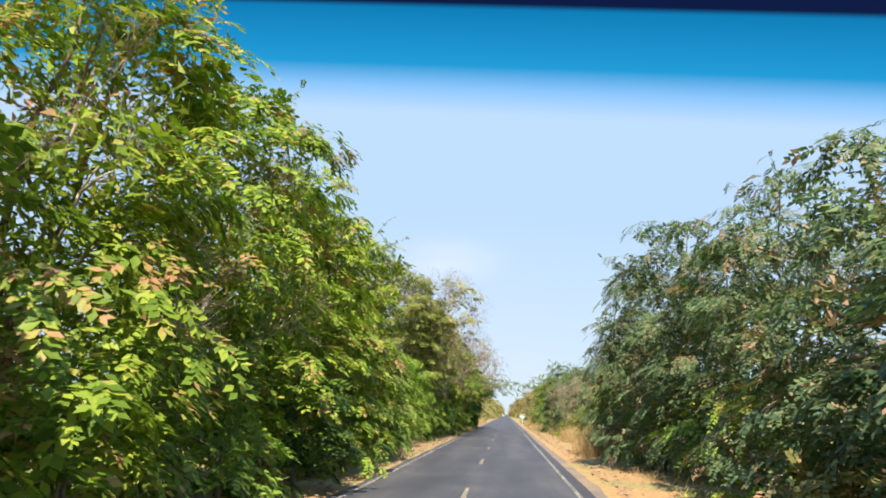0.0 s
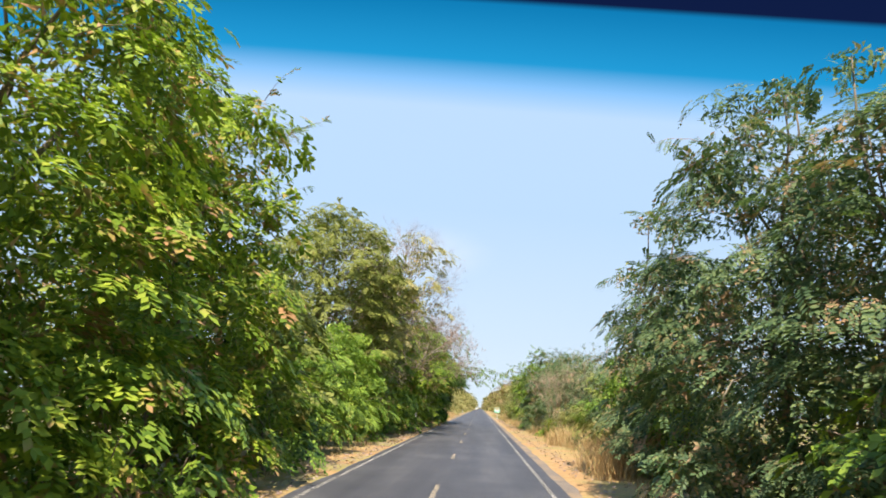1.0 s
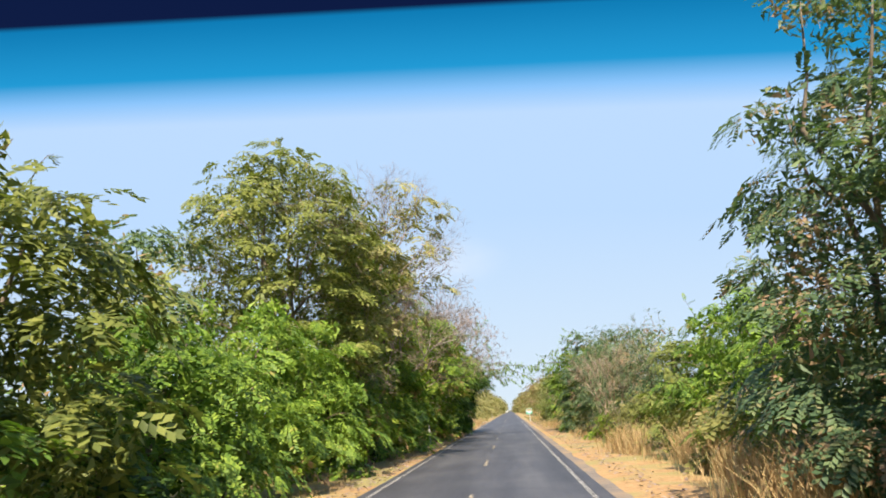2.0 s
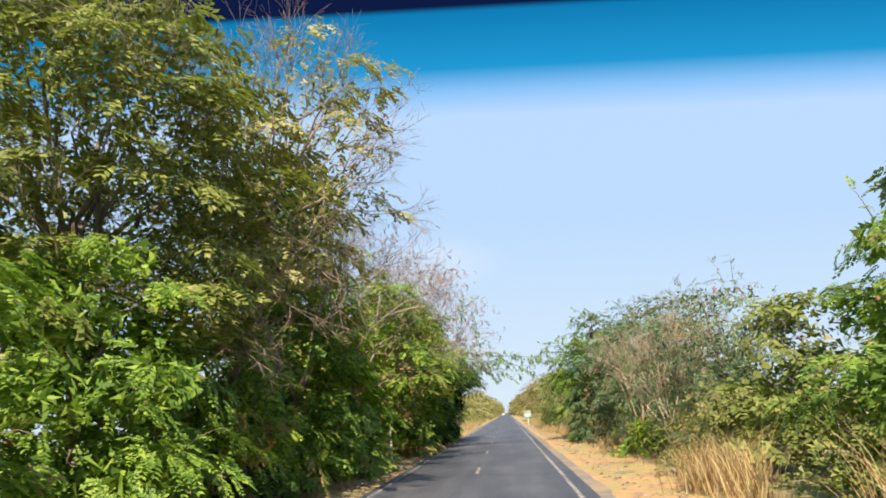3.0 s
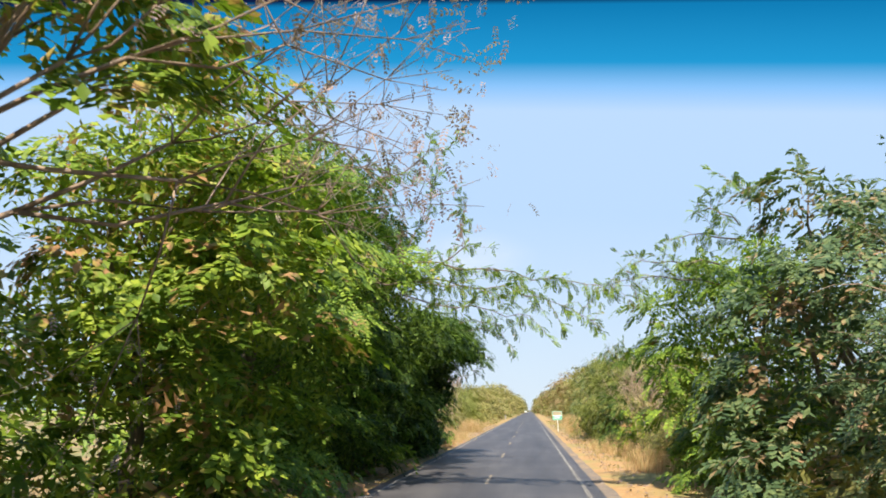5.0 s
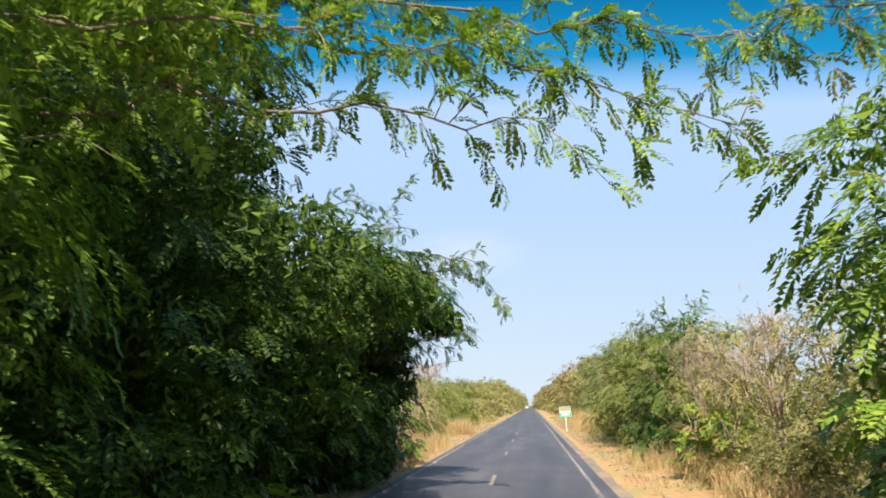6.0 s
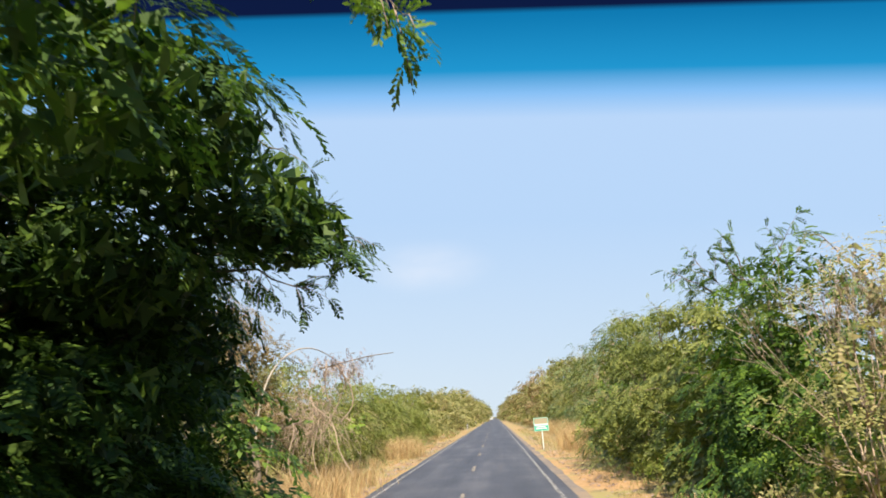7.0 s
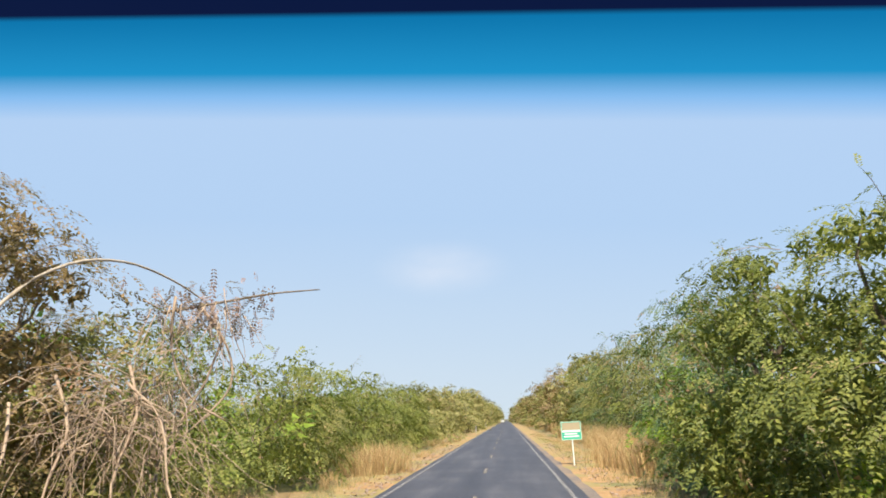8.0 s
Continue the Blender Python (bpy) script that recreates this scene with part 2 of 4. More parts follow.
def tuft_shape(rng, leaves, size, wide, fold):
    """A flat rosette of leaves at the end of a twig along +x."""
    v, f = [], []
    for k in range(leaves):
        a = (k / (leaves - 1) - 0.5) * 4.0 + rng.normal(0, 0.2)
        d = np.array([math.cos(a), math.sin(a), rng.uniform(-0.5, 0.25)])
        leaflet(v, f, np.array([rng.uniform(-0.02, 0.14), 0.0, 0.0]) + rng.normal(0, 0.04, 3), d, size * rng.uniform(0.7, 1.2), wide, fold)
    return np.array(v), np.array(f)


def spray_shape(rng, leaves, length, leaf, droop, wide=0.42):
    """One feathery frond along +x: leaflets in two flat rows, its tip bent down."""
    v, f = [], []
    for k in range(leaves):
        s = (k // 2 + 0.7) / (leaves / 2)
        side = -1 if k % 2 else 1
        base = np.array([s * length, 0.0, 0.05 * length * math.sin(3 * s) - droop * s * s * length])
        a = side * rng.uniform(0.8, 1.15) * (1.0 if k < leaves - 1 else 0.1)
        leaflet(v, f, base, np.array([math.cos(a), math.sin(a), rng.uniform(-0.32, 0.04)]), leaf * rng.uniform(0.85, 1.15) * (0.72 + 0.5 * math.sin(2.6 * s)), wide, 0.06)
    return np.array(v), np.array(f)


def small_spray(rng, leaves, length, leaf, wide=0.45):
    """A finer twig with very small leaves, for scrub and distance."""
    v, f = [], []
    for k in range(leaves):
        s = (k + 0.5) / leaves
        a = (-1 if k % 2 else 1) * rng.uniform(0.4, 1.4)
        d = np.array([math.cos(a), math.sin(a), rng.uniform(-0.6, 0.6)])
        d /= np.linalg.norm(d)
        w = np.cross(d, [0, 0, 1.0])
        base, size, o = np.array([s * length, 0, 0]) + rng.normal(0, 0.06, 3), leaf * rng.uniform(0.7, 1.25), len(v)
        v += [base - w * size * wide * 0.5, base + w * size * wide * 0.5 + d * size * 0.25, base + d * size]
        f += [(o, o + 1, o + 2)]
    return np.array(v), np.array(f)


def plant(shapes, places, ways, ups, scales, rng):
    """Sets sprays at many places in one mesh."""
    n = len(places)
    x = ways / (np.linalg.norm(ways, axis=1, keepdims=True) + 1e-9)
    y = np.cross(ups, x)
    y /= np.linalg.norm(y, axis=1, keepdims=True) + 1e-9
    z = np.cross(x, y)
    pick = rng.integers(0, len(shapes), n)
    V, F, o = [], [], 0
    for s, (sv, sf) in enumerate(shapes):
        idx = np.nonzero(pick == s)[0]
        if not len(idx):
            continue
        B = np.stack([x[idx], y[idx], z[idx]], axis=1)
        P = places[idx][:, None, :] + np.einsum("vk,nkc->nvc", sv, B) * scales[idx][:, None, None]
        V.append(P.reshape(-1, 3))
        F.append((sf[None] + (np.arange(len(idx)) * len(sv))[:, None, None]).reshape(-1, 3) + o)
        o += len(idx) * len(sv)
    return np.concatenate(V), np.concatenate(F)


def leaf_mesh(name, V, F, mat, parent, label=""):
    me = bpy.data.meshes.new(name)
    me.vertices.add(len(V))
    me.vertices.foreach_set("co", V.astype(np.float32).ravel())
    me.loops.add(len(F) * 3)
    me.loops.foreach_set("vertex_index", F.astype(np.int32).ravel())
    me.polygons.add(len(F))
    me.polygons.foreach_set("loop_start", np.arange(0, len(F) * 3, 3, dtype=np.int32))
    me.update(calc_edges=True)
    me.materials.append(mat)
    ob = new(name, me)
    if parent:
        ob.parent = parent
    if label:
        tagged(ob, label)
    return ob


shape_rng = np.random.default_rng(5)
SPRAYS = {
    "pinnate": [spray_shape(shape_rng, 12, 0.43, 0.16, 0.30, 0.52) for _ in range(6)] + [tuft_shape(shape_rng, 8, 0.18, 0.52, 0.06) for _ in range(2)],
    "broad": [tuft_shape(shape_rng, 8, 0.20, 0.62, 0.07) for _ in range(5)] + [spray_shape(shape_rng, 10, 0.40, 0.175, 0.35, 0.6) for _ in range(3)],
    "feather": [spray_shape(shape_rng, 16, 0.44, 0.108, 0.32, 0.5) for _ in range(5)],
    "fine": [spray_shape(shape_rng, 12, 0.42, 0.088, 0.30, 0.5) for _ in range(5)] + [small_spray(shape_rng, 18, 0.42, 0.085, 0.6) for _ in range(2)],
    "far": [small_spray(shape_rng, 14, 0.55, 0.17, 0.65) for _ in range(6)],
}


def sphere_points(rng, n):
    p = rng.normal(0, 1, (n, 3))
    return p / np.linalg.norm(p, axis=1, keepdims=True)


def crown(rng, blobs, density, shape, size, road, shoots=0, shoot_len=1.4, core=0.08, clump=6):
    """Leaf sprays over a union of lumps. road: the way to the camera's side; sprays on the sides hidden from the camera
    are thinned. Also the stems of shoots.
    """
    P, W, U, S, stems = [], [], [], [], []
    cs = np.array([b[:3] for b in blobs])
    rs = np.array([b[3:] for b in blobs])
    for i, (c, r) in enumerate(zip(cs, rs)):
        area = 4 * math.pi * ((r[0] * r[1]) ** 1.6 / 3 + (r[0] * r[2]) ** 1.6 / 3 + (r[1] * r[2]) ** 1.6 / 3) ** (1 / 1.6)
        for share, depth0, spread, big in ((1.0, 1.0, 0.10, 1.0), (core, 0.6, 0.10, 1.3)):
            n = int(area * density * share * 0.50)
            # sprays in flat tilted pads, so that lit tops stand before dark gaps
            seeds = sphere_points(rng, max(3, int(n / clump)))
            pick = rng.integers(0, len(seeds), n)
            reach = 1 + rng.normal(0, 0.10, len(seeds))
            d = seeds[pick]
            face = d[:, 0] * road[0] + d[:, 1] * road[1]
            chance = np.clip(0.5 + 0.75 * face + 0.3 * d[:, 2], 0.05, 1.0)
            kept = rng.random(len(seeds))
            pick = pick[kept[pick] < chance]
            d = seeds[pick]
            out = d / r
            out /= np.linalg.norm(out, axis=1, keepdims=True)
            flat = np.array([0.0, 0.0, 1.0]) * 0.9 + seeds * (0.6, 0.6, 0.2) + rng.normal(0, 0.16, seeds.shape)
            flat = (flat / np.linalg.norm(flat, axis=1, keepdims=True))[pick]
            fan = rng.normal(0, 1, (len(d), 3))
            fan -= flat * (fan * flat).sum(1, keepdims=True)
            lump = 1 + 0.16 * np.sin(5.1 * d[:, 0] + c[0] * 3) * np.sin(4.3 * d[:, 1] + c[1]) + 0.14 * np.sin(6.7 * d[:, 2] + c[2] * 2 + 3 * d[:, 0])
            depth = depth0 * lump * reach[pick] * (1 - np.abs(rng.normal(0, spread * 0.35, len(d))))
            p = c + d * r * depth[:, None] + fan * (0.26 * size) - flat * np.abs(rng.normal(0, 0.06, (len(d), 1)))
            inside = np.zeros(len(p), bool)
            for j, (c2, r2) in enumerate(zip(cs, rs)):
                if j != i:
                    inside |= (((p - c2) / (r2 * 0.84)) ** 2).sum(1) < 1
            ok = ~inside & (p[:, 2] > 0.1)
            if share < 1:
                ok = p[:, 2] > 0.2
            P.append(p[ok])
            w = out * (1, 1, 0.4) + fan * 0.75
            w -= flat * (w * flat).sum(1, keepdims=True)
            w /= np.linalg.norm(w, axis=1, keepdims=True) + 1e-6
            W.append((w + rng.normal(0, 0.13, w.shape) + (0, 0, -0.10))[ok])
            U.append((flat + rng.normal(0, 0.16, flat.shape))[ok])
            S.append(rng.uniform(0.75, 1.35, int(ok.sum())) * size * big)
        # long leafy shoots that break the outline
        for _ in range(rng.poisson(shoots)):
            a = sphere_points(rng, 1)[0]
            a[2] = abs(a[2]) * 0.9
            a[0] = abs(a[0]) * np.sign(road[0]) if rng.random() < 0.6 else a[0]
            a /= np.linalg.norm(a)
            q = c + a * r * 0.85
            g = a + np.array([0, 0, rng.uniform(0.0, 0.8)])
            ln = shoot_len * rng.uniform(0.5, 1.2)
            line = [q + g * ln * s - np.array([0, 0, 0.55 * ln * s * s]) for s in (0, 0.35, 0.7, 1.0)]
            stems.append(tube(line, [0.012, 0.009, 0.006, 0.003], 3))
            before = len(P)
            leaf_line(rng, line, 0.62 * size, 0.13, P, W, S)
            U += [rng.normal(0, 0.3, (1, 3)) + (0, 0, 1) for _ in range(len(P) - before)]
    P, W, up, S = np.concatenate(P), np.concatenate(W), np.concatenate(U), np.concatenate(S)
    return *plant(SPRAYS[shape], P, W, up, S, rng), stems


def dense_core(rng, blobs, share, thick, scale):
    """The close-grown inside of a crown: big shaded leaves all through every lump, behind its outer ones."""
    C = np.array([q[:3] for q in blobs])
    R = np.array([q[3:] for q in blobs])
    per = np.maximum(16, (118 * thick * scale ** -0.7 * R.mean(1) ** 2)).astype(int)
    k = np.repeat(np.arange(len(blobs)), per)
    n = len(k)
    p = C[k] + sphere_points(rng, n) * R[k] * share * (rng.random((n, 1)) ** 0.28)
    p[:, 2] = np.maximum(p[:, 2], 0.1)
    d, w = sphere_points(rng, n), sphere_points(rng, n)
    size = rng.uniform(0.12, 0.23, (n, 1)) * scale
    V = np.stack([p - d * size, p + d * size * 0.1 + w * size * 0.8, p + d * size], 1).reshape(-1, 3)
    V[:, 2] = np.maximum(V[:, 2], 0.02)
    return V, np.arange(n * 3).reshape(-1, 3)


def leaf_line(rng, line, size, step, P, W, S):
    """Sprays along a twig, to both sides of it."""
    for a, b2 in zip(line[:-1], line[1:]):
        a, b2 = np.array(a), np.array(b2)
        ln = np.linalg.norm(b2 - a)
        for k in range(max(1, int(ln / step))):
            s = rng.random()
            d = (b2 - a) / ln
            P.append((a + (b2 - a) * s)[None])
            W.append((d * 0.6 + rng.normal(0, 0.5, 3) + (0, 0, -0.15))[None])
            S.append(np.array([size * rng.uniform(0.7, 1.2)]))


def bare_twigs(rng, root, tips, spread, depth, length, radius):
    """Leafless branching: a list of tubes that fork from root to the tips and on into twigs."""
    out, ends = [], []

    def grow(p, d, ln, r, level):
        q = p + d * ln
        mid = (p + q) / 2 + rng.normal(0, 0.06, 3) * ln
        out.append(tube([p, mid, q], [r, r * 0.8, r * 0.6], 4 if level < 2 else 3) if level < 3 else tube([p, q], [r, r * 0.6], 3))
        if level >= depth:
            ends.append((q, d))
            return
        for _ in range(3):
            e = d + rng.normal(0, spread, 3)
            e[2] += 0.12
            grow(q, e / np.linalg.norm(e), ln * rng.uniform(0.6, 0.85), r * 0.58, level + 1)

    for tip in tips:
        d = np.array(tip, float) - np.array(root, float)
        d /= np.linalg.norm(d)
        grow(np.array(root, float), d, length, radius, 0)
    return out, ends


def lumps(rng, h, r, low, lean, slope):
    """Lumps that fill a crown from height low to h, with radius r, pushed by lean at the top."""
    out = []
    levels = max(2, round((h - low) / 1.45))
    for k in range(levels):
        s = (k + 0.5) / levels
        wide = r * (min(1.0, 0.80 + 0.6 * s) * math.sqrt(max(0.14, 1 - max(0.0, (s - 0.45) / 0.60) ** 2)) * (1 - slope) + slope * (1.08 - 0.72 * s))
        m = max(3, round(wide * 1.9))
        turn = rng.uniform(0, 6.3)
        for j in range(m):
            br = min(1.35, max(0.62, wide * 0.46)) * rng.uniform(0.78, 1.22)
            a = turn + 2 * math.pi * (j + rng.uniform(-0.25, 0.25)) / m
            off = max(0.15, wide * rng.uniform(0.88, 1.1) - br)
            z = low + (h - low) * (s + rng.uniform(-0.3, 0.3) / levels)
            z = max(min(z, h - br * 0.8), br * 0.45)
            out.append((off * math.cos(a) + lean[0] * s, off * math.sin(a) + lean[1] * s, z, br * rng.uniform(0.95, 1.25), br * rng.uniform(0.95, 1.25), br * rng.uniform(0.58, 0.85)))
    return out


def put_wood(name, pieces, mat, parent):
    if pieces:
        v, f = merge(pieces)
        tagged(mesh_object(name, v, f, mat, parent, smooth=True), kind="stuff")


def tree(x, y, h, r, low=0.4, leaf="green", shape="pinnate", lean=(0, 0), density=14.2, size=1.0, seed=0, shoots=0.35, shoot_len=1.2,
         label="", name="roadside_tree", extra=(), arms=(), bare=0, trunk=0.15, category="tree", group="trees along the road", limbs=5, core=0.05, arm_size=0.74, arm_step=0.038, slope=0.5, solid=0.80, thick=1.0, inner=1.0, wood=None):
    """A tree or bush: trunk, limbs and a crown of leaf sprays. extra: more lumps; arms: leafy branches, as lines from the base; bare: leafless branches."""
    rng = np.random.default_rng(seed * 7919 + 13)
    root = tagged(new(name), label, category, group)
    root.location = (x, y, 0)
    # towards the road and back to the coming camera
    road = np.array([-math.copysign(1, x), -0.5])
    road /= np.linalg.norm(road)
    blobs = lumps(rng, h, r, low, lean, slope) + list(extra)
    V, F, stems = crown(rng, blobs, density, shape, size, road, shoots, shoot_len, core, {"pinnate": 11, "feather": 13, "broad": 11, "fine": 8, "far": 4}[shape])
    leaf_mesh("crown", V, F, LEAF[leaf], root)
    if solid:
        leaf_mesh("inner_foliage", *dense_core(rng, blobs, solid, thick, inner * {"fine": 0.62, "feather": 0.6, "far": 1.7}.get(shape, 0.72)), LEAF[leaf], root)
    fork = np.array([lean[0] * 0.15, lean[1] * 0.15, max(0.7, low + (h - low) * 0.22)])
    v, f = tube(wander(rng, (0, 0, -0.15), fork, 4, 0.04), [trunk * k for k in (1.35, 1.05, 0.95, 0.9, 0.85)], 8)
    mesh_object("trunk", v, f, BARK, root, smooth=True)
    ordered = sorted(blobs, key=lambda q: -q[2])
    for q in ordered[:limbs * 2:2]:
        p = wander(rng, fork, np.array(q[:3]) * (1, 1, 1.02), 5, 0.05)
        v, f = tube(p, [trunk * k for k in (0.6, 0.48, 0.38, 0.28, 0.18, 0.08)], 6)
        mesh_object("limb", v, f, BARK, root, smooth=True)
    for line in arms:
        coarse, line = [np.array(p, float) for p in line], []
        for a, b2 in zip(coarse[:-1], coarse[1:]):
            ln = np.linalg.norm(b2 - a)
            line += [a, a * 0.67 + b2 * 0.33 + rng.normal(0, 0.06, 3) * ln, a * 0.33 + b2 * 0.67 + rng.normal(0, 0.06, 3) * ln]
        line.append(coarse[-1])
        n = len(line)
        v, f = tube(line, [0.026 * (1 - 0.85 * k / (n - 1)) for k in range(n)], 6)
        arm = mesh_object("branch", v, f, BARK, root, smooth=True)
        P, W, S, twigs = [], [], [], []
        for a, b2 in zip(line[:-1], line[1:]):
            for k in range(max(1, int(np.linalg.norm(b2 - a) / (arm_step * 3)))):
                q = a + (b2 - a) * rng.random()
                d = (b2 - a) / np.linalg.norm(b2 - a) * 0.7 + rng.normal(0, 0.55, 3)
                e = q + d * rng.uniform(0.2, 0.55) + np.array([0, 0, -0.06])
                twigs.append(tube([q, (q + e) / 2 + (0, 0, 0.05), e], [0.008, 0.006, 0.003], 3))
                leaf_line(rng, [q, (q + e) / 2 + (0, 0, 0.05), e], arm_size * 0.72, arm_step * 1.8, P, W, S)
        P, W, S = np.concatenate(P), np.concatenate(W), np.concatenate(S)
        up = np.tile([0.0, 0.0, 1.0], (len(P), 1)) + rng.normal(0, 0.3, (len(P), 3))
        leaf_mesh("foliage", *plant(SPRAYS["feather"], P, W, up, S, rng), LEAF[leaf], arm)
        put_wood("twigwork", twigs, TWIG, arm)
    put_wood("shootwork", stems, TWIG, root)
    if bare:
        tips = [np.array(q[:3]) for q in rng.permutation(np.array(ordered))[:bare]]
        out = []
        for tip in tips:
            out += bare_twigs(rng, tip * 0.55 + fork * 0.45, [tip], 0.45, 4, h * 0.10, trunk * 0.22)[0]
        put_wood("bare_branchwork", out, wood or DEADWOOD, root)
    return root


def dry_tree(x, y, h, tips, seed, label, length=2.3, leafy=0.35, depth=4, trunk=0.13, wood=None, name="dry_tree"):
    """A nearly leafless tree: trunk, forking twigs and a few dry leaves and pods."""
    rng = np.random.default_rng(seed)
    root = tagged(new(name), label, "tree" if name == "dry_tree" else "bush", "trees along the road" if name == "dry_tree" else "bare shrubs")
    root.location = (x, y, 0)
    fork = np.array([0.1 * trunk, 0, h * 0.35 if name == "dry_tree" else h * 0.12])
    v, f = tube(wander(rng, (0, 0, -0.15), fork, 4, 0.04), [trunk * k for k in (1.45, 1.15, 1.0, 0.92, 0.85)], 8)
    mesh_object("trunk", v, f, BARK, root, smooth=True)
    out, ends = bare_twigs(rng, fork, tips, 0.42 if name == "dry_tree" else 0.26, depth, length, trunk * 0.42)
    put_wood("bare_branchwork", out, wood or TWIG, root)
    P = np.array([e[0] for e in ends])
    P = np.concatenate([P + rng.normal(0, 0.28, P.shape) for _ in range(4 if name == "dry_tree" else 3)])
    P = P[rng.random(len(P)) < leafy]
    W = rng.normal(0, 0.6, P.shape) + (0, 0, -0.6)
    up = np.tile([0.0, 0.0, 1.0], (len(P), 1)) + rng.normal(0, 0.4, P.shape)
    tagged(leaf_mesh("dry_foliage", *plant(SPRAYS["fine"], P, W, up, rng.uniform(0.35, 0.7, len(P)), rng), LEAF["dry"], root), kind="stuff")
    return root

# ---- ground and road ----


def strip(name, x0, x1, y0, y1, z, mat, step=2.0, wobble0=0.0, wobble1=0.0, seed=0, nx=1, bumps=0.0, label="", category="", kind="structure", parent=None):
    """A long strip of ground along the road with uneven edges."""
    ny = int((y1 - y0) / step)
    V, F = [], []
    for j in range(ny + 1):
        yy = y0 + (y1 - y0) * j / ny
        a = x0 + wobble0 * noise.noise((yy * 0.35, seed, 0)) + 0.4 * wobble0 * noise.noise((yy * 1.7, seed, 3))
        b = x1 + wobble1 * noise.noise((yy * 0.35, seed, 9)) + 0.4 * wobble1 * noise.noise((yy * 1.7, seed, 5))
        for i in range(nx + 1):
            s = i / nx
            V.append((a + (b - a) * s, yy, z + bumps * noise.noise((a * 0 + s * 3.0, yy * 0.6, seed)) * math.sin(math.pi * s)))
    for j in range(ny):
        for i in range(nx):
            o = j * (nx + 1) + i
            F.append((o, o + 1, o + nx + 2, o + nx + 1))
    ob = mesh_object(name, V, F, mat, parent, smooth=True)
    if not parent:
        tagged(ob, label, category, kind=kind)
    return ob


def slab_road():
    """Asphalt with a slight camber and a broken edge, 4 cm above the verge."""
    V, F = [], []
    xs = [-3.2, -3.12, -1.6, 0, 1.6, 3.3, 3.4]
    ny = 420
    for j in range(ny + 1):
        yy = -40 + 1640 * (j / ny) ** 1.6
        for i, x in enumerate(xs):
            e = 0.10 * noise.noise((yy * 0.8, x, 2)) + 0.05 * noise.noise((yy * 3, x, 4)) if abs(x) > 3 else 0
            z = -0.03 if i in (0, 6) else 0.045 - 0.011 * abs(x)
            V.append((x + e, yy, z))
    w = len(xs)
    for j in range(ny):
        for i in range(w - 1):
            o = j * w + i
            F.append((o, o + 1, o + w + 1, o + w))
    return tagged(mesh_object("road", V, F, ASPHALT, smooth=False), "straight two-lane grey asphalt road with worn paint lines", "road", kind="structure")


def ground_sheet():
    V, F = [], []
    xs = [-3000, -900, -300, -120, -60, -30, -16, -10, -7, -5, -3.5, 3.5, 5, 7, 10, 16, 30, 60, 120, 300, 900, 3000]
    ys = [-600, -200, -80, -40] + [k * 3.0 for k in range(-10, 81)] + [260, 290, 330, 400, 520, 700, 1000, 1600, 3000]
    for yy in ys:
        for x in xs:
            z = -0.03 if abs(x) < 6 else -0.06 + 0.12 * noise.noise((x * 0.2, yy * 0.2, 1))
            V.append((x, yy, z))
    w = len(xs)
    for j in range(len(ys) - 1):
        for i in range(w - 1):
            o = j * w + i
            F.append((o, o + 1, o + w + 1, o + w))
    return tagged(mesh_object("ground", V, F, EARTH, smooth=True), "dry brown earth with sparse scrub and leaf litter", "ground", kind="structure")


ground = ground_sheet()
road = slab_road()
strip("verge_left", -4.9, -3.1, -30, 420, -0.012, SAND, 0.8, 0.8, 0.08, 3, 4, 0.05, "sandy orange verge with dry leaf litter", "verge")
strip("verge_right", 3.3, 6.0, -30, 420, -0.012, SAND, 0.8, 0.08, 0.9, 4, 4, 0.06, "sandy orange verge with patches of dry grass", "verge")
strip("gritty_shoulder", 3.22, 3.58, -30, 300, 0.012, GRIT, 0.7, 0.03, 0.14, 8, 1, 0, "grey gravel shoulder beside the asphalt", "shoulder")


def painted_lines():
    for x, nm in ((-2.82, "left"), (2.82, "right")):
        V, F = [], []
        ny = 500
        for j in range(ny + 1):
            yy = -30 + 630 * (j / ny) ** 1.4
            for dx in (-0.06, 0.06):
                V.append((x + dx + 0.025 * noise.noise((yy * 0.9, dx, x)), yy, 0.045 - 0.011 * 2.82 + 0.005))
        F = [(2 * j, 2 * j + 1, 2 * j + 3, 2 * j + 2) for j in range(ny)]
        tagged(mesh_object("edge_line", V, F, WHITE_LINE), "worn white edge line on the asphalt", "road marking", "edge lines", "structure")


painted_lines()


def dash(y, length):
    hw = 0.06
    V = [(-hw, 0, 0), (hw, 0, 0), (hw * 0.8, length, 0), (-hw, length, 0), (-hw, 0, 0.004), (hw, 0, 0.004), (hw * 0.8, length, 0.004), (-hw, length, 0.004)]
    F = [(4, 5, 6, 7), (0, 1, 5, 4), (1, 2, 6, 5), (2, 3, 7, 6), (3, 0, 4, 7)]
    ob = mesh_object("centre_dash", V, F, YELLOW_LINE)
    ob.location = (0, y, 0.046)
    return tagged(ob, "worn faded yellow dash of the centre line", "road marking", "centre line dashes", "structure")


for k in range(30):
    dash(7.3 + 12.1 * k, 2.8)

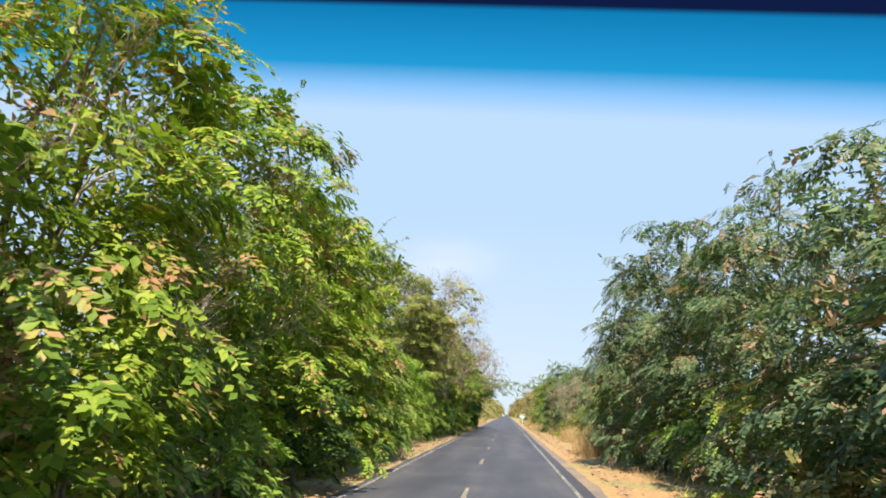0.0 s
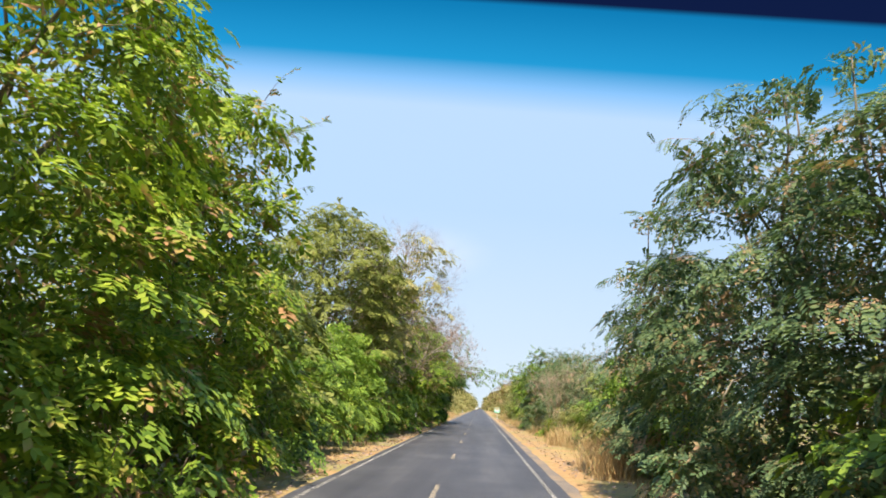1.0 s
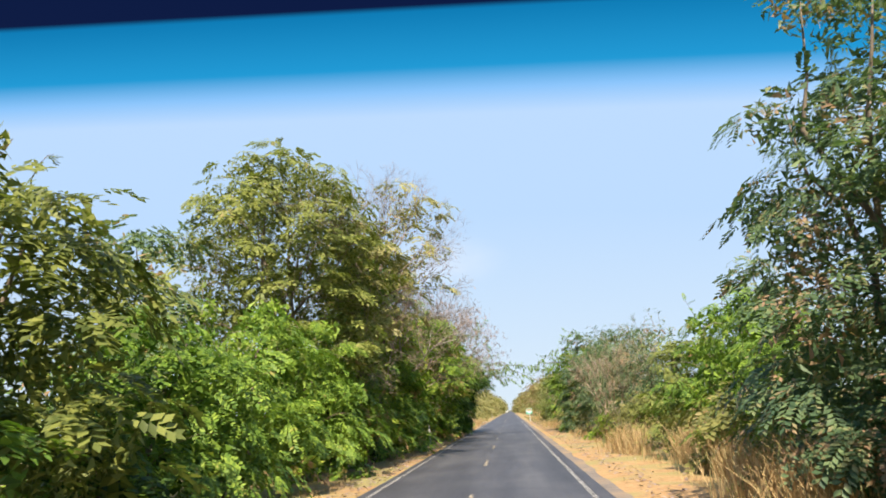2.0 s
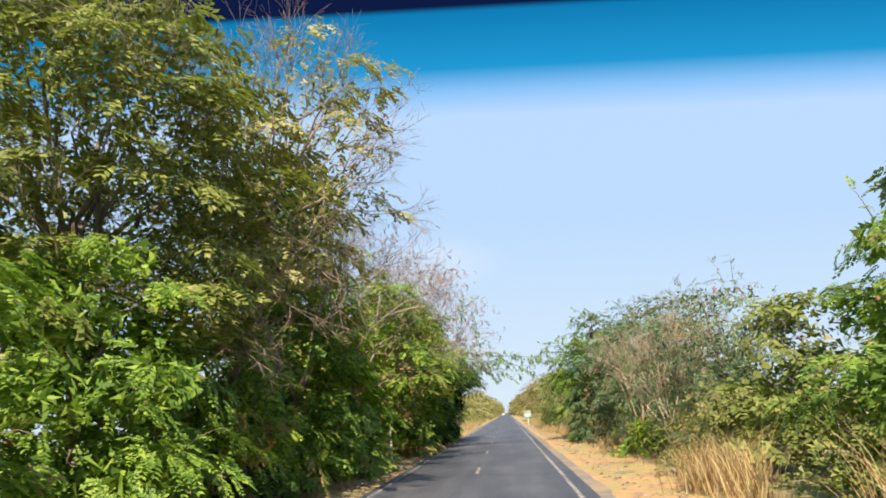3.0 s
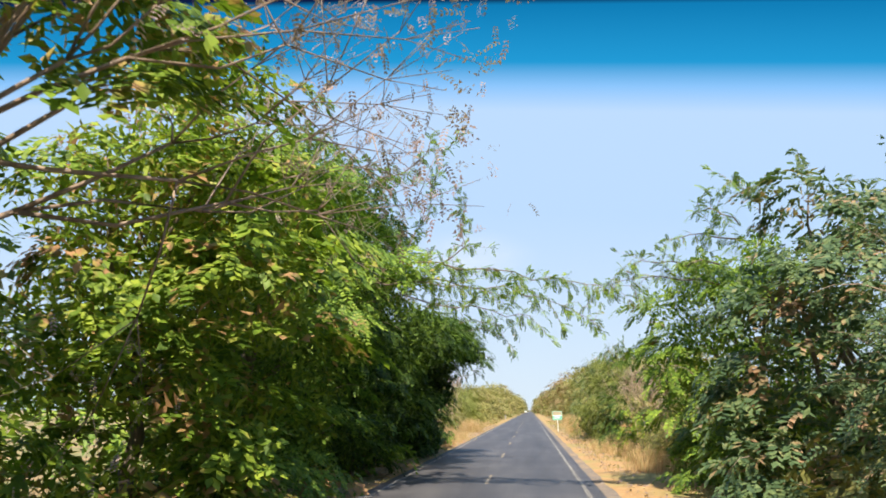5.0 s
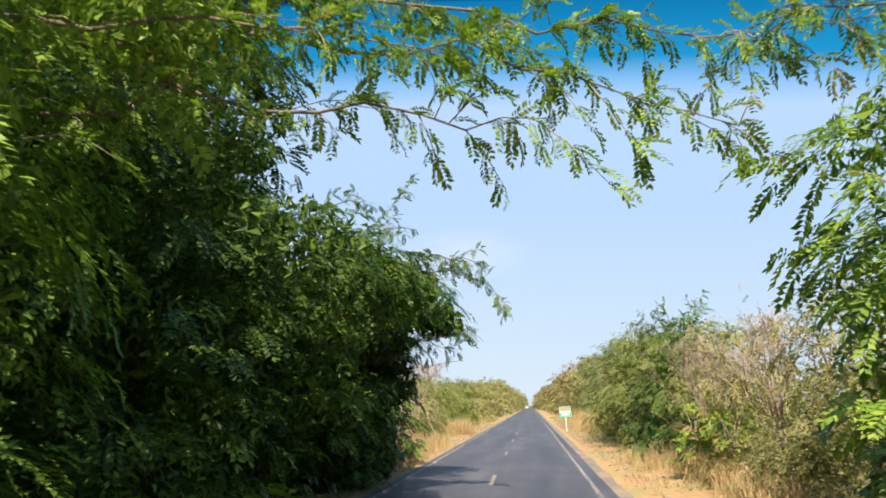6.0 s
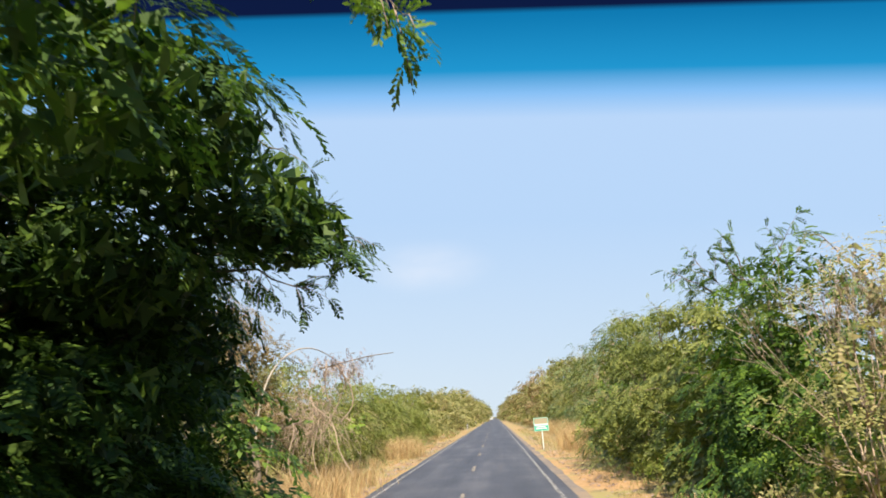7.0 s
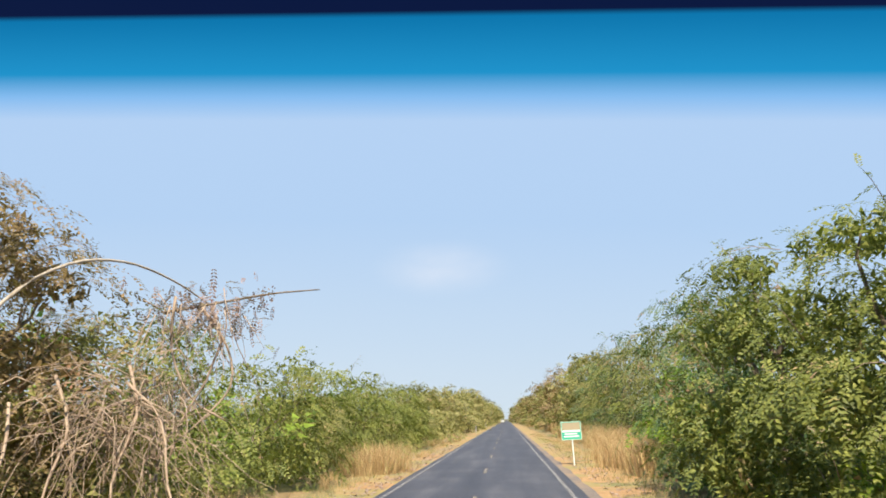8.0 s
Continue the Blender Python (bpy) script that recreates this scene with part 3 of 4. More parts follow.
# ---- trees: the side with x < 0 ----
LBL = {
    "green": "dense green leafy roadside tree with feathery compound leaves",
    "bright": "sunlit yellow-green leafy tree growing beside the road",
    "deep": "deep green full-crowned tree beside the road",
    "dark": "dense dark green tree by the road, overhang shade put into its leaf colour",
    "grey": "grey-green feathery acacia tree behind the verge",
    "olive": "olive-green tree with thinning crown and bare branches",
    "scrub": "low yellow-green dry scrub bush beside the verge",
    "dry": "dry pinkish-brown nearly leafless tree beside the road",
    "russet": "hazy reddish-brown half-dry tree far along the road",
    "shrub": "low leafy green shrub at the edge of the verge",
}


def shrub(x, y, h, r, leaf, seed, shape="pinnate", density=13, size=1.0):
    return tree(x, y, h, r, 0.05, leaf, shape, seed=seed, density=density, size=size, label=LBL["shrub"] if leaf != "scrub" else LBL["scrub"],
                name="shrub", category="bush", group="shrubs along the verge", trunk=0.06, limbs=3, shoots=0.3, shoot_len=0.7)


def left_side():
    tree(-6.9, 6.7, 10.0, 3.3, 0.4, "bright", seed=1, label=LBL["bright"], lean=(0.6, 0), bare=8)
    tree(-6.8, 12.8, 9.9, 3.3, 0.4, "bright", thick=1.25, seed=2, label=LBL["bright"], lean=(1.0, 0), bare=14, slope=0.35)
    tree(-6.8, 19.0, 9.9, 3.2, 0.4, "bright", thick=1.25, seed=3, label=LBL["bright"], bare=12, lean=(1.1, 0), slope=0.25, shoots=0.6)
    tree(-6.9, 25.2, 10.0, 3.2, 0.4, "bright", thick=1.25, seed=4, label=LBL["bright"], lean=(1.0, 0), bare=3, slope=0.3, shoots=0.6)
    tree(-6.6, 31.4, 9.9, 3.2, 0.4, "bright", thick=1.25, seed=5, label=LBL["bright"], lean=(0.9, 0), slope=0.3, arms=([(1.0, 1.0, 8.2), (1.8, 2.0, 9.1), (2.5, 2.8, 9.5)], [(1.2, 1.0, 6.4), (1.9, 1.3, 6.9), (2.4, 1.4, 7.2)]))
    tree(-8.8, 34.5, 12.6, 3.0, 3.0, "dark", seed=6, label=LBL["dark"])
    tree(-6.8, 37.9, 6.9, 2.9, 0.9, "olive", thick=2, seed=7, label=LBL["olive"])
    tree(-6.7, 43.3, 4.9, 2.8, 1.0, "green", "feather", thick=2.6, inner=1.4, seed=8, size=0.95, density=18, label=LBL["green"])
    tree(-6.6, 48.6, 5.9, 2.8, 1.0, "green", "feather", thick=2.0, inner=1.3, seed=9, size=0.95, density=18, label=LBL["green"])
    tree(-9.5, 47.2, 8.0, 2.8, 0.6, "grey", thick=1.5, seed=10, label=LBL["grey"])
    tree(-8.2, 56.8, 13.3, 4.5, 3.4, "olive", seed=11, label=LBL["olive"], density=13, bare=20, wood=TWIG, core=0.03, solid=0.75, thick=1.1, slope=0, limbs=10)
    tree(-6.5, 54.4, 6.0, 2.7, 0.9, "green", "feather", thick=2.6, inner=1.4, seed=12, size=0.95, density=18, label=LBL["green"])
    tree(-5.2, 59.6, 13.2, 3.5, 5.4, "pale", seed=13, wood=TWIG, label=LBL["olive"], density=3.5, lean=(1.0, 1.2), bare=42, core=0.03, solid=0.6, thick=0.35, slope=0, extra=[(2.2, 2.4, 9.0, 1.0, 1.2, 0.9), (2.0, 1.6, 11.4, 1.4, 1.4, 0.9)])
    tree(-5.9, 63.0, 11.2, 2.6, 8.0, "deep", seed=36, label=LBL["deep"], slope=0.1, thick=1.2, limbs=4)
    dry_tree(-5.6, 65.0, 8.5, [(1.5, -1, 7), (0, -1, 8), (2.5, 1, 7), (-1, 0.5, 7.6)], 23, LBL["dry"], leafy=0.6)
    tree(-6.5, 60.2, 5.2, 2.7, 0.9, "bright", "feather", thick=2.6, inner=1.4, seed=14, size=0.95, density=18, label=LBL["bright"])
    pale = tagged(new("bare_branch"), "pale forked leafless branch standing out of green foliage", "branch")
    pale.location = (-3.4, 65.6, 0)
    for line in ([(-3.19, 65.60, 5.03), (-2.91, 65.90, 5.63), (-2.77, 66.00, 6.48)],
                 [(-3.19, 65.60, 5.03), (-3.42, 65.40, 5.79), (-3.39, 65.50, 6.53)],
                 [(-3.19, 65.60, 5.03), (-2.64, 66.00, 5.59), (-1.98, 66.50, 6.13), (-1.15, 67.00, 6.33)],
                 [(-2.64, 66.00, 5.59), (-2.08, 66.40, 5.80), (-1.50, 66.60, 5.93)],
                 [(-3.60, 65.60, 4.51), (-3.19, 65.60, 5.03)]):
        v, f = tube([(x + 3.4, y - 65.6, z) for x, y, z in line], [0.032 * (1 - 0.28 * q) for q in range(len(line))], 6)
        mesh_object("fork", v, f, DEADWOOD, pale, smooth=True)
    tree(-5.7, 66.0, 6.3, 2.4, 0.2, "green", "broad", thick=1.5, seed=15, label=LBL["green"])
    tree(-6.6, 66.9, 11.0, 3.0, 1.5, "bright", seed=27, label=LBL["bright"], slope=0.1, density=14, thick=1.3)
    tree(-8.6, 73.2, 9.7, 2.9, 2.0, "deep", seed=28, label=LBL["deep"], slope=0.1, density=12)
    dry_tree(-6.8, 69.3, 8.5, [(3.9, 0, 8), (4.6, -1, 7.4), (1.5, 1, 8.8), (4.4, 2, 6.4), (0, -1.5, 8.2), (3, -2.5, 7.2)], 21, LBL["dry"], leafy=0.8, length=2.6)
    tree(-6.0, 71.3, 8.2, 2.6, 0.2, "green", "broad", thick=1.5, seed=16, label=LBL["green"], extra=[(2.2, 0.5, 7.2, 1.5, 1.5, 1.0), (3.0, 1.0, 6.0, 1.2, 1.3, 0.9)])
    dry_tree(-6.0, 75.6, 8.5, [(4, 0, 7.4), (5.4, -1, 6.4), (2.5, 1, 8.2), (5.2, 2, 5.8), (1, -1.5, 8.4), (6.2, 0.5, 7.2)], 22, LBL["dry"], leafy=0.8, length=2.6)
    tree(-7.2, 77.1, 7.6, 2.9, 0.2, "bright", "broad", thick=1.5, seed=17, label=LBL["bright"], extra=[(3.6, -1.5, 6.6, 1.5, 1.5, 1.0), (4.6, -1.0, 5.8, 1.2, 1.2, 0.8), (2.0, -2.0, 7.8, 1.5, 1.5, 1.0)])
    tree(-6.0, 82.6, 9.2, 3.2, 0.2, "bright", "broad", seed=18, label=LBL["bright"], slope=0.1, lean=(1.0, 0), solid=0.8, thick=2)
    tree(-6.4, 88.5, 10.2, 3.5, 0.3, "green", "feather", seed=19, size=0.98, density=17, solid=0.8, thick=2, label=LBL["green"], slope=0, lean=(1.0, 0), shoots=0.7, extra=[(3.8, 0.4, 5.9, 1.2, 1.2, 0.7), (4.6, 0.5, 5.7, 0.8, 0.8, 0.45)],
         arms=([(3.0, 0.3, 5.6), (5.0, 0.4, 5.7), (6.6, 0.6, 5.4), (8.1, 0.7, 5.15), (9.5, 0.5, 4.45)],
               [(3.0, -0.2, 6.1), (5.4, 0.3, 6.1), (7.4, 0.8, 5.9), (9.0, 0.9, 5.6), (10.6, 0.6, 5.4)],
               [(3.0, 0.6, 5.1), (5.2, 0.7, 5.0), (6.8, 0.6, 4.8), (7.9, 0.4, 4.6)],
               [(3.0, -0.4, 5.6), (4.6, -0.2, 5.5), (6.0, 0.0, 5.4), (7.2, 0.1, 5.1)],
               [(4.2, 0.4, 6.2), (5.0, 0.5, 7.4), (5.1, 0.5, 8.7)], [(5.2, 0.5, 5.9), (6.1, 0.5, 6.6), (6.1, 0.5, 8.0)], [(3.5, -0.5, 8.0), (5.0, -0.5, 8.8), (5.9, -0.5, 9.3)]))
    # dark and deep leaf colours on this overhanging row stand in for its shade
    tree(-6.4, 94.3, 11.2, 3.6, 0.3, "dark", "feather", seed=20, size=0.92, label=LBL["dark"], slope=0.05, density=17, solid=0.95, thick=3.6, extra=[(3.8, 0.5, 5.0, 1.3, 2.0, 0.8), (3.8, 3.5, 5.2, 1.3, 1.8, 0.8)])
    # two mostly unseen trees, added behind the row to block sky light through it
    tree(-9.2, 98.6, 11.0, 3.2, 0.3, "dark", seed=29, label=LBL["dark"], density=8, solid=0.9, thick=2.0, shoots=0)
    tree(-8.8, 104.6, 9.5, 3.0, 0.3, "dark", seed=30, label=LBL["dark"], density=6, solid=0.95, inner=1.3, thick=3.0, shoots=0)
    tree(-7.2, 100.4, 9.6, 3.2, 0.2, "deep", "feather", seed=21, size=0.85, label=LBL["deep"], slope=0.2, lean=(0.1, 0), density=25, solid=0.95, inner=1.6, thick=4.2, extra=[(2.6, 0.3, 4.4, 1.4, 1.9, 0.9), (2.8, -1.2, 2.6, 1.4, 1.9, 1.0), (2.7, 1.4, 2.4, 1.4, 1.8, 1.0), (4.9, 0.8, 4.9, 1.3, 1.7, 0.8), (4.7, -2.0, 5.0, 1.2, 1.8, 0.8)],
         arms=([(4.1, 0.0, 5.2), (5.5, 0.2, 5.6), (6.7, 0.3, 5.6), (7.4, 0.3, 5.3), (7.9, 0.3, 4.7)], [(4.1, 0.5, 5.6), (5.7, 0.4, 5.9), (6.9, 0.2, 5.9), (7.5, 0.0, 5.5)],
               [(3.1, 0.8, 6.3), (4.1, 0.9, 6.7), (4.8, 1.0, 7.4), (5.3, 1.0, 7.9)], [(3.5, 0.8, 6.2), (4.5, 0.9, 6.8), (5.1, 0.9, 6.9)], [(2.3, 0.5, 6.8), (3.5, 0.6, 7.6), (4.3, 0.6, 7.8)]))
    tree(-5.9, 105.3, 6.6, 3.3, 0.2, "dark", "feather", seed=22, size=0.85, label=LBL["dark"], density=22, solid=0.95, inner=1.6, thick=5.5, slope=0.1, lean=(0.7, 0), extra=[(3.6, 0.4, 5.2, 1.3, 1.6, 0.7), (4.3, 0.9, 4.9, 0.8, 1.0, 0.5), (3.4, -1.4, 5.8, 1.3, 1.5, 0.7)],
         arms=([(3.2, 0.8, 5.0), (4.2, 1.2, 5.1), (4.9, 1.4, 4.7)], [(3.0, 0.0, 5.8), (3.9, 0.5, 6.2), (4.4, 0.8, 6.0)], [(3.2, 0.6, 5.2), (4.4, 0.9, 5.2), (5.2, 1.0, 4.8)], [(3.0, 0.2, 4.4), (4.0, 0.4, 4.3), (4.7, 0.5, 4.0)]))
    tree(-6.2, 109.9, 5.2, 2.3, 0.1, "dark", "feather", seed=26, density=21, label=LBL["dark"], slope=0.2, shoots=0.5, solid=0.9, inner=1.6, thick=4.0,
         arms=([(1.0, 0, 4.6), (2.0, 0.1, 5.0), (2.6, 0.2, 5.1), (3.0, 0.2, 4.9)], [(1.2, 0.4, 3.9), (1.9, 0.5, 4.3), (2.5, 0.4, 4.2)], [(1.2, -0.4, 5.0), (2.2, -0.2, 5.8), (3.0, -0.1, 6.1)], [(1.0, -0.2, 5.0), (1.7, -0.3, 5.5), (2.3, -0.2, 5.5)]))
    # added behind the row's end to close the sky gaps
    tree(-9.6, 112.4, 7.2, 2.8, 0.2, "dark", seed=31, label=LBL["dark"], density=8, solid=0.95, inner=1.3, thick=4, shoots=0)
    # open scrub past the last overhanging tree
    tree(-8.6, 120.8, 6.8, 3.1, 0.2, "russet", "fine", seed=23, thick=1.6, label=LBL["olive"], density=19, bare=30, wood=DEADTWIG, solid=0.6, shoots=0.9, slope=0.3)
    tree(-7.6, 119.0, 3.6, 2.0, 0.05, "pale", "fine", seed=32, label=LBL["scrub"], density=16, bare=10, wood=DEADTWIG, name="scrub_bush", category="bush", group="scrub along the road", trunk=0.07, limbs=3)
    tree(-6.0, 120.6, 3.2, 1.9, 0.05, "scrub", "fine", seed=33, label=LBL["scrub"], density=16, bare=10, wood=DEADTWIG, name="scrub_bush", category="bush", group="scrub along the road", trunk=0.07, limbs=3)
    tree(-9.2, 117.7, 5.0, 2.4, 0.05, "russet", "fine", seed=34, label="tangled brown half-dry bush behind the dead tree", density=15, bare=16, wood=DEADTWIG, name="scrub_bush", category="bush", group="scrub along the road", trunk=0.07, limbs=3)
    tree(-6.6, 114.8, 2.4, 1.7, 0.05, "scrub", "fine", seed=35, label=LBL["scrub"], density=15, bare=8, wood=DEADTWIG, name="scrub_bush", category="bush", group="scrub along the road", trunk=0.07, limbs=3)
    tree(-8.0, 115.8, 4.6, 2.4, 0.1, "pale", "fine", seed=24, label=LBL["scrub"], density=14, bare=4)
    for k in range(11):
        tree(-8.3 - 0.6 * math.sin(k * 2.1), 124.0 + 5.5 * k, 5.0 + 0.45 * math.sin(k * 1.7), 2.9, 0.05, ("scrub", "olive", "olive")[k % 3], "fine", solid=0.8, thick=1.3, seed=40 + k,
             label=LBL["scrub"], density=12, size=1.25, name="scrub_bush", category="bush", group="scrub along the road", trunk=0.07, limbs=3)
    # far trees: distance haze is put into their paler leaf colours
    for k in range(24):
        far = k / 23
        tree(-9.2 - (k % 2) * 1.5 + 2.4 * far, 184 + 15 * k + 260 * far * far, 4.8 + 4.0 * min(1, k / 6) + 0.9 * math.sin(k * 1.3) + 1.5 * far, 5.4, 0.1, ("pale", "scrub", "pale", "russet")[k % 4], "far", seed=60 + k,
             label=LBL["russet" if k % 4 == 3 else "olive"], density=1.7 - 0.7 * far, thick=0.3, size=1.7 + 1.6 * far, shoots=0, limbs=2)


def right_side():
    tree(8.0, 10.8, 7.6, 2.9, 0.3, "grey", seed=101, label=LBL["grey"])
    tree(8.6, 16.4, 8.0, 2.9, 0.3, "grey", seed=102, label=LBL["grey"], thick=1.8)
    tree(8.7, 22.0, 8.7, 2.9, 0.3, "grey", "feather", seed=103, size=1.06, thick=1.8, density=16, label=LBL["grey"], bare=3)
    tree(8.8, 27.8, 9.6, 2.9, 0.5, "grey", "feather", seed=104, size=1.06, thick=1.8, density=16, label=LBL["grey"])
    grey = tree(7.8, 31.9, 10.2, 3.1, 0.3, "grey", "feather", thick=1.8, seed=105, size=1.06, density=16, label=LBL["grey"], shoots=0.6)
    v, f = tube([(-1.9, -1.4, 2.1), (-1.85, -1.5, 2.45), (-1.7, -1.6, 2.75), (-1.4, -1.6, 2.9), (-1.0, -1.5, 2.95), (-0.5, -1.2, 3.1)], [0.022, 0.022, 0.02, 0.018, 0.015, 0.01], 6)
    mesh_object("bent_branch", v, f, DEADWOOD, grey, "pale bent leafless branch", smooth=True)
    tree(7.6, 39.9, 9.0, 2.9, 0.3, "grey", "feather", thick=1.8, seed=106, size=1.06, density=16, shoots=0, label=LBL["grey"])
    tree(9.2, 45.7, 4.4, 2.7, 0.3, "grey", seed=107, label=LBL["grey"])
    tree(8.8, 49.1, 4.6, 2.6, 0.2, "green", "feather", thick=2.2, inner=1.4, seed=108, size=0.95, density=18, label=LBL["green"])
    tree(9.2, 54.9, 5.6, 2.7, 0.2, "green", "feather", thick=2.2, inner=1.4, seed=109, size=0.95, density=18, label=LBL["green"], shoots=0.6)
    tree(11.8, 57.8, 7.4, 2.2, 2.0, "grey", seed=110, label=LBL["grey"], shoots=1.0)
    tree(9.0, 61.7, 4.8, 2.7, 0.2, "olive", "broad", seed=111, label=LBL["olive"], bare=6)
    tree(9.0, 67.4, 6.2, 3.0, 0.2, "grey", "fine", seed=112, label=LBL["grey"], density=18, shoots=1.6, bare=8)
    tree(9.0, 73.7, 6.8, 3.2, 0.2, "grey", "fine", seed=113, label=LBL["grey"], density=18, shoots=2.0, bare=5)
    tree(8.8, 80.1, 7.4, 3.2, 0.2, "grey", "fine", seed=114, label=LBL["grey"], density=18, shoots=1.4)
    tree(8.4, 86.5, 7.6, 3.1, 0.2, "grey", seed=115, label=LBL["grey"], shoots=0.6)
    tree(8.3, 92.0, 7.7, 3.3, 0.2, "green", "feather", seed=116, thick=2.4, size=1.05, density=16, label=LBL["green"], lean=(-0.7, 0), shoots=0.6, extra=[(-2.5, 0, 5.2, 1.1, 1.2, 0.9), (-2.6, 0, 3.4, 1.0, 1.2, 0.8)],
         arms=([(-1.5, -1.5, 5.6), (-3.4, -2.6, 5.7), (-5.2, -3.0, 5.3)], [(-1.5, -1.5, 6.2), (-3.0, -2.6, 6.1), (-4.2, -3.0, 5.8)], [(-1.0, -2.0, 6.8), (-2.2, -2.8, 6.8), (-3.2, -3.0, 6.6)],
               [(-0.6, -2.5, 7.4), (-1.2, -3.4, 7.8), (-1.8, -4.0, 7.9)], [(-1.0, -2.0, 7.2), (-1.9, -3.0, 7.4), (-2.6, -3.4, 7.2)]))
    tree(8.4, 98.1, 4.8, 2.7, 0.1, "scrub", "fine", seed=117, label=LBL["scrub"], density=15, bare=8)
    tree(8.6, 103.2, 4.7, 2.7, 0.1, "scrub", "fine", seed=118, label=LBL["scrub"], density=15, bare=12, wood=DEADTWIG)
    tree(8.3, 108.5, 4.9, 2.8, 0.1, "pale", "fine", size=0.8, seed=119, label="yellow-brown half-dry bush with bare twigs beside the verge", density=15, bare=16, wood=DEADTWIG)
    tree(8.2, 113.6, 5.9, 2.9, 0.1, "deep", "feather", seed=120, density=18, label=LBL["deep"], shoots=1.3, thick=1.8,
         arms=([(-1.2, 0.5, 4.8), (-1.7, 0.4, 5.4), (-2.2, 0.3, 5.8)], [(-0.8, 0.4, 5.0), (-1.0, 0.3, 5.6), (-1.2, 0.2, 6.2)], [(-0.4, 0.6, 5.0), (0.1, 0.5, 5.8), (0.3, 0.4, 6.3)], [(-0.9, 0.1, 4.9), (-1.4, 0.0, 5.5), (-1.6, 0.0, 6.0)], [(-1.4, 0.6, 4.8), (-2.1, 0.5, 5.2), (-2.6, 0.4, 5.4)]))
    tree(8.2, 117.4, 5.2, 2.9, 0.1, "olive", seed=121, label=LBL["olive"], size=0.85, density=20, shoots=0.5, thick=1.8)
    tree(7.6, 121.7, 6.2, 2.8, 0.1, "olive", "fine", seed=122, label=LBL["olive"], density=18, shoots=0.7, shoot_len=1.3, slope=0.45, solid=0.7, thick=2.6)
    tree(7.3, 126.8, 6.4, 3.1, 0.1, "olive", "fine", seed=123, label=LBL["olive"], density=17, shoots=1.0, shoot_len=1.6, slope=0.5, solid=0.7, thick=2.6)
    tree(8.0, 132.0, 6.5, 2.9, 0.1, "grey", "fine", seed=124, thick=1.8, label=LBL["grey"], density=17)
    tree(9.4, 137.6, 5.4, 3.0, 0.1, "green", "fine", seed=125, label=LBL["green"], density=14)
    for k in range(8):
        tree(10.8 + 0.6 * (k % 2), 143.5 + 6.5 * k, 8.4 + 0.7 * math.sin(k * 1.9), 3.3, 0.1, ("olive", "grey", "scrub")[k % 3], "fine", seed=140 + k, label=LBL["olive"], density=5.2, size=1.6, thick=0.6, shoots=0.2, limbs=2)
    # far trees here too carry the haze in paler leaves
    for k in range(24):
        far = k / 23
        tree(11.4 + (k % 2) * 1.5 - 3.4 * far, 195 + 14 * k + 260 * far * far, 9.6 + 0.9 * math.sin(k * 1.3) + 1.5 * far, 5.0, 0.1, ("pale", "olive", "russet", "pale")[k % 4], "far", seed=160 + k,
             label=LBL["russet" if k % 4 == 2 else "olive"], density=1.7 - 0.7 * far, thick=0.3, size=1.7 + 1.6 * far, shoots=0, limbs=2)


def front_shrubs():
    """Low shrubs in front of the trees, down to the verge."""
    rng = np.random.default_rng(77)
    for k in range(22):
        yy = 6 + 4.9 * k
        if 74 < yy < 81:
            continue
        # shrubs under the far overhang take the leaf colour with shade in it
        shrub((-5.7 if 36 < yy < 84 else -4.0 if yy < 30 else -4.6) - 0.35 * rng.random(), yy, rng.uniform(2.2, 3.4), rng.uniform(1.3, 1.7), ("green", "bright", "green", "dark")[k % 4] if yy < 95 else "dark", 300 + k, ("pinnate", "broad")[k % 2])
    for k in range(24):
        yy = 10 + 5.6 * k
        shrub(6.9 + 0.5 * rng.random(), yy, rng.uniform(1.5, 2.6), rng.uniform(1.1, 1.5), "olive" if 50 < yy < 66 else ("green", "scrub", "bright")[k % 3], 330 + k, ("fine", "broad")[k % 2])


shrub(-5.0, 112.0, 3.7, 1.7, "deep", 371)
shrub(6.6, 60.6, 2.2, 1.3, "scrub", 372, "fine", density=16)
shrub(6.4, 63.6, 1.9, 1.1, "scrub", 373, "fine", density=16)
left_side()
right_side()
front_shrubs()


def thicket(x, seed):
    """Dim growth behind the first row of trees."""
    rng = np.random.default_rng(seed)
    n = 1900 if x < 0 else 1300
    y = rng.uniform(-20, 190, n)
    P = np.stack([x + rng.normal(0, 1.6, n), y, rng.random(n) ** 0.8 * (3.4 + 0.8 * np.sin(y * 0.21))], 1)
    W = rng.normal(0, 1, (n, 3))
    up = np.tile([0.0, 0.0, 1.0], (n, 1)) + rng.normal(0, 0.4, (n, 3))
    ob = leaf_mesh("thicket", *plant(SPRAYS["far"], P, W, up, rng.uniform(1.6, 3.0, n), rng), LEAF["green" if x < 0 else "olive"], None)
    tagged(ob, "tangled green undergrowth behind the roadside trees", "undergrowth", kind="stuff")


thicket(-11.5, 401)
thicket(13.5, 402)


def bare_shrub(x, y, h, seed):
    """Pale leafless shrub: stems that fan up from the ground."""
    rng = np.random.default_rng(seed)
    tips = [(rng.normal(0, 0.9), rng.normal(0, 0.9), h) for _ in range(9)]
    return dry_tree(x, y, h, tips, seed, "pale leafless shrub with thin fanned stems by the verge", length=h * 0.36, leafy=0.08, depth=3, trunk=0.05, wood=DEADTWIG, name="bare_shrub")


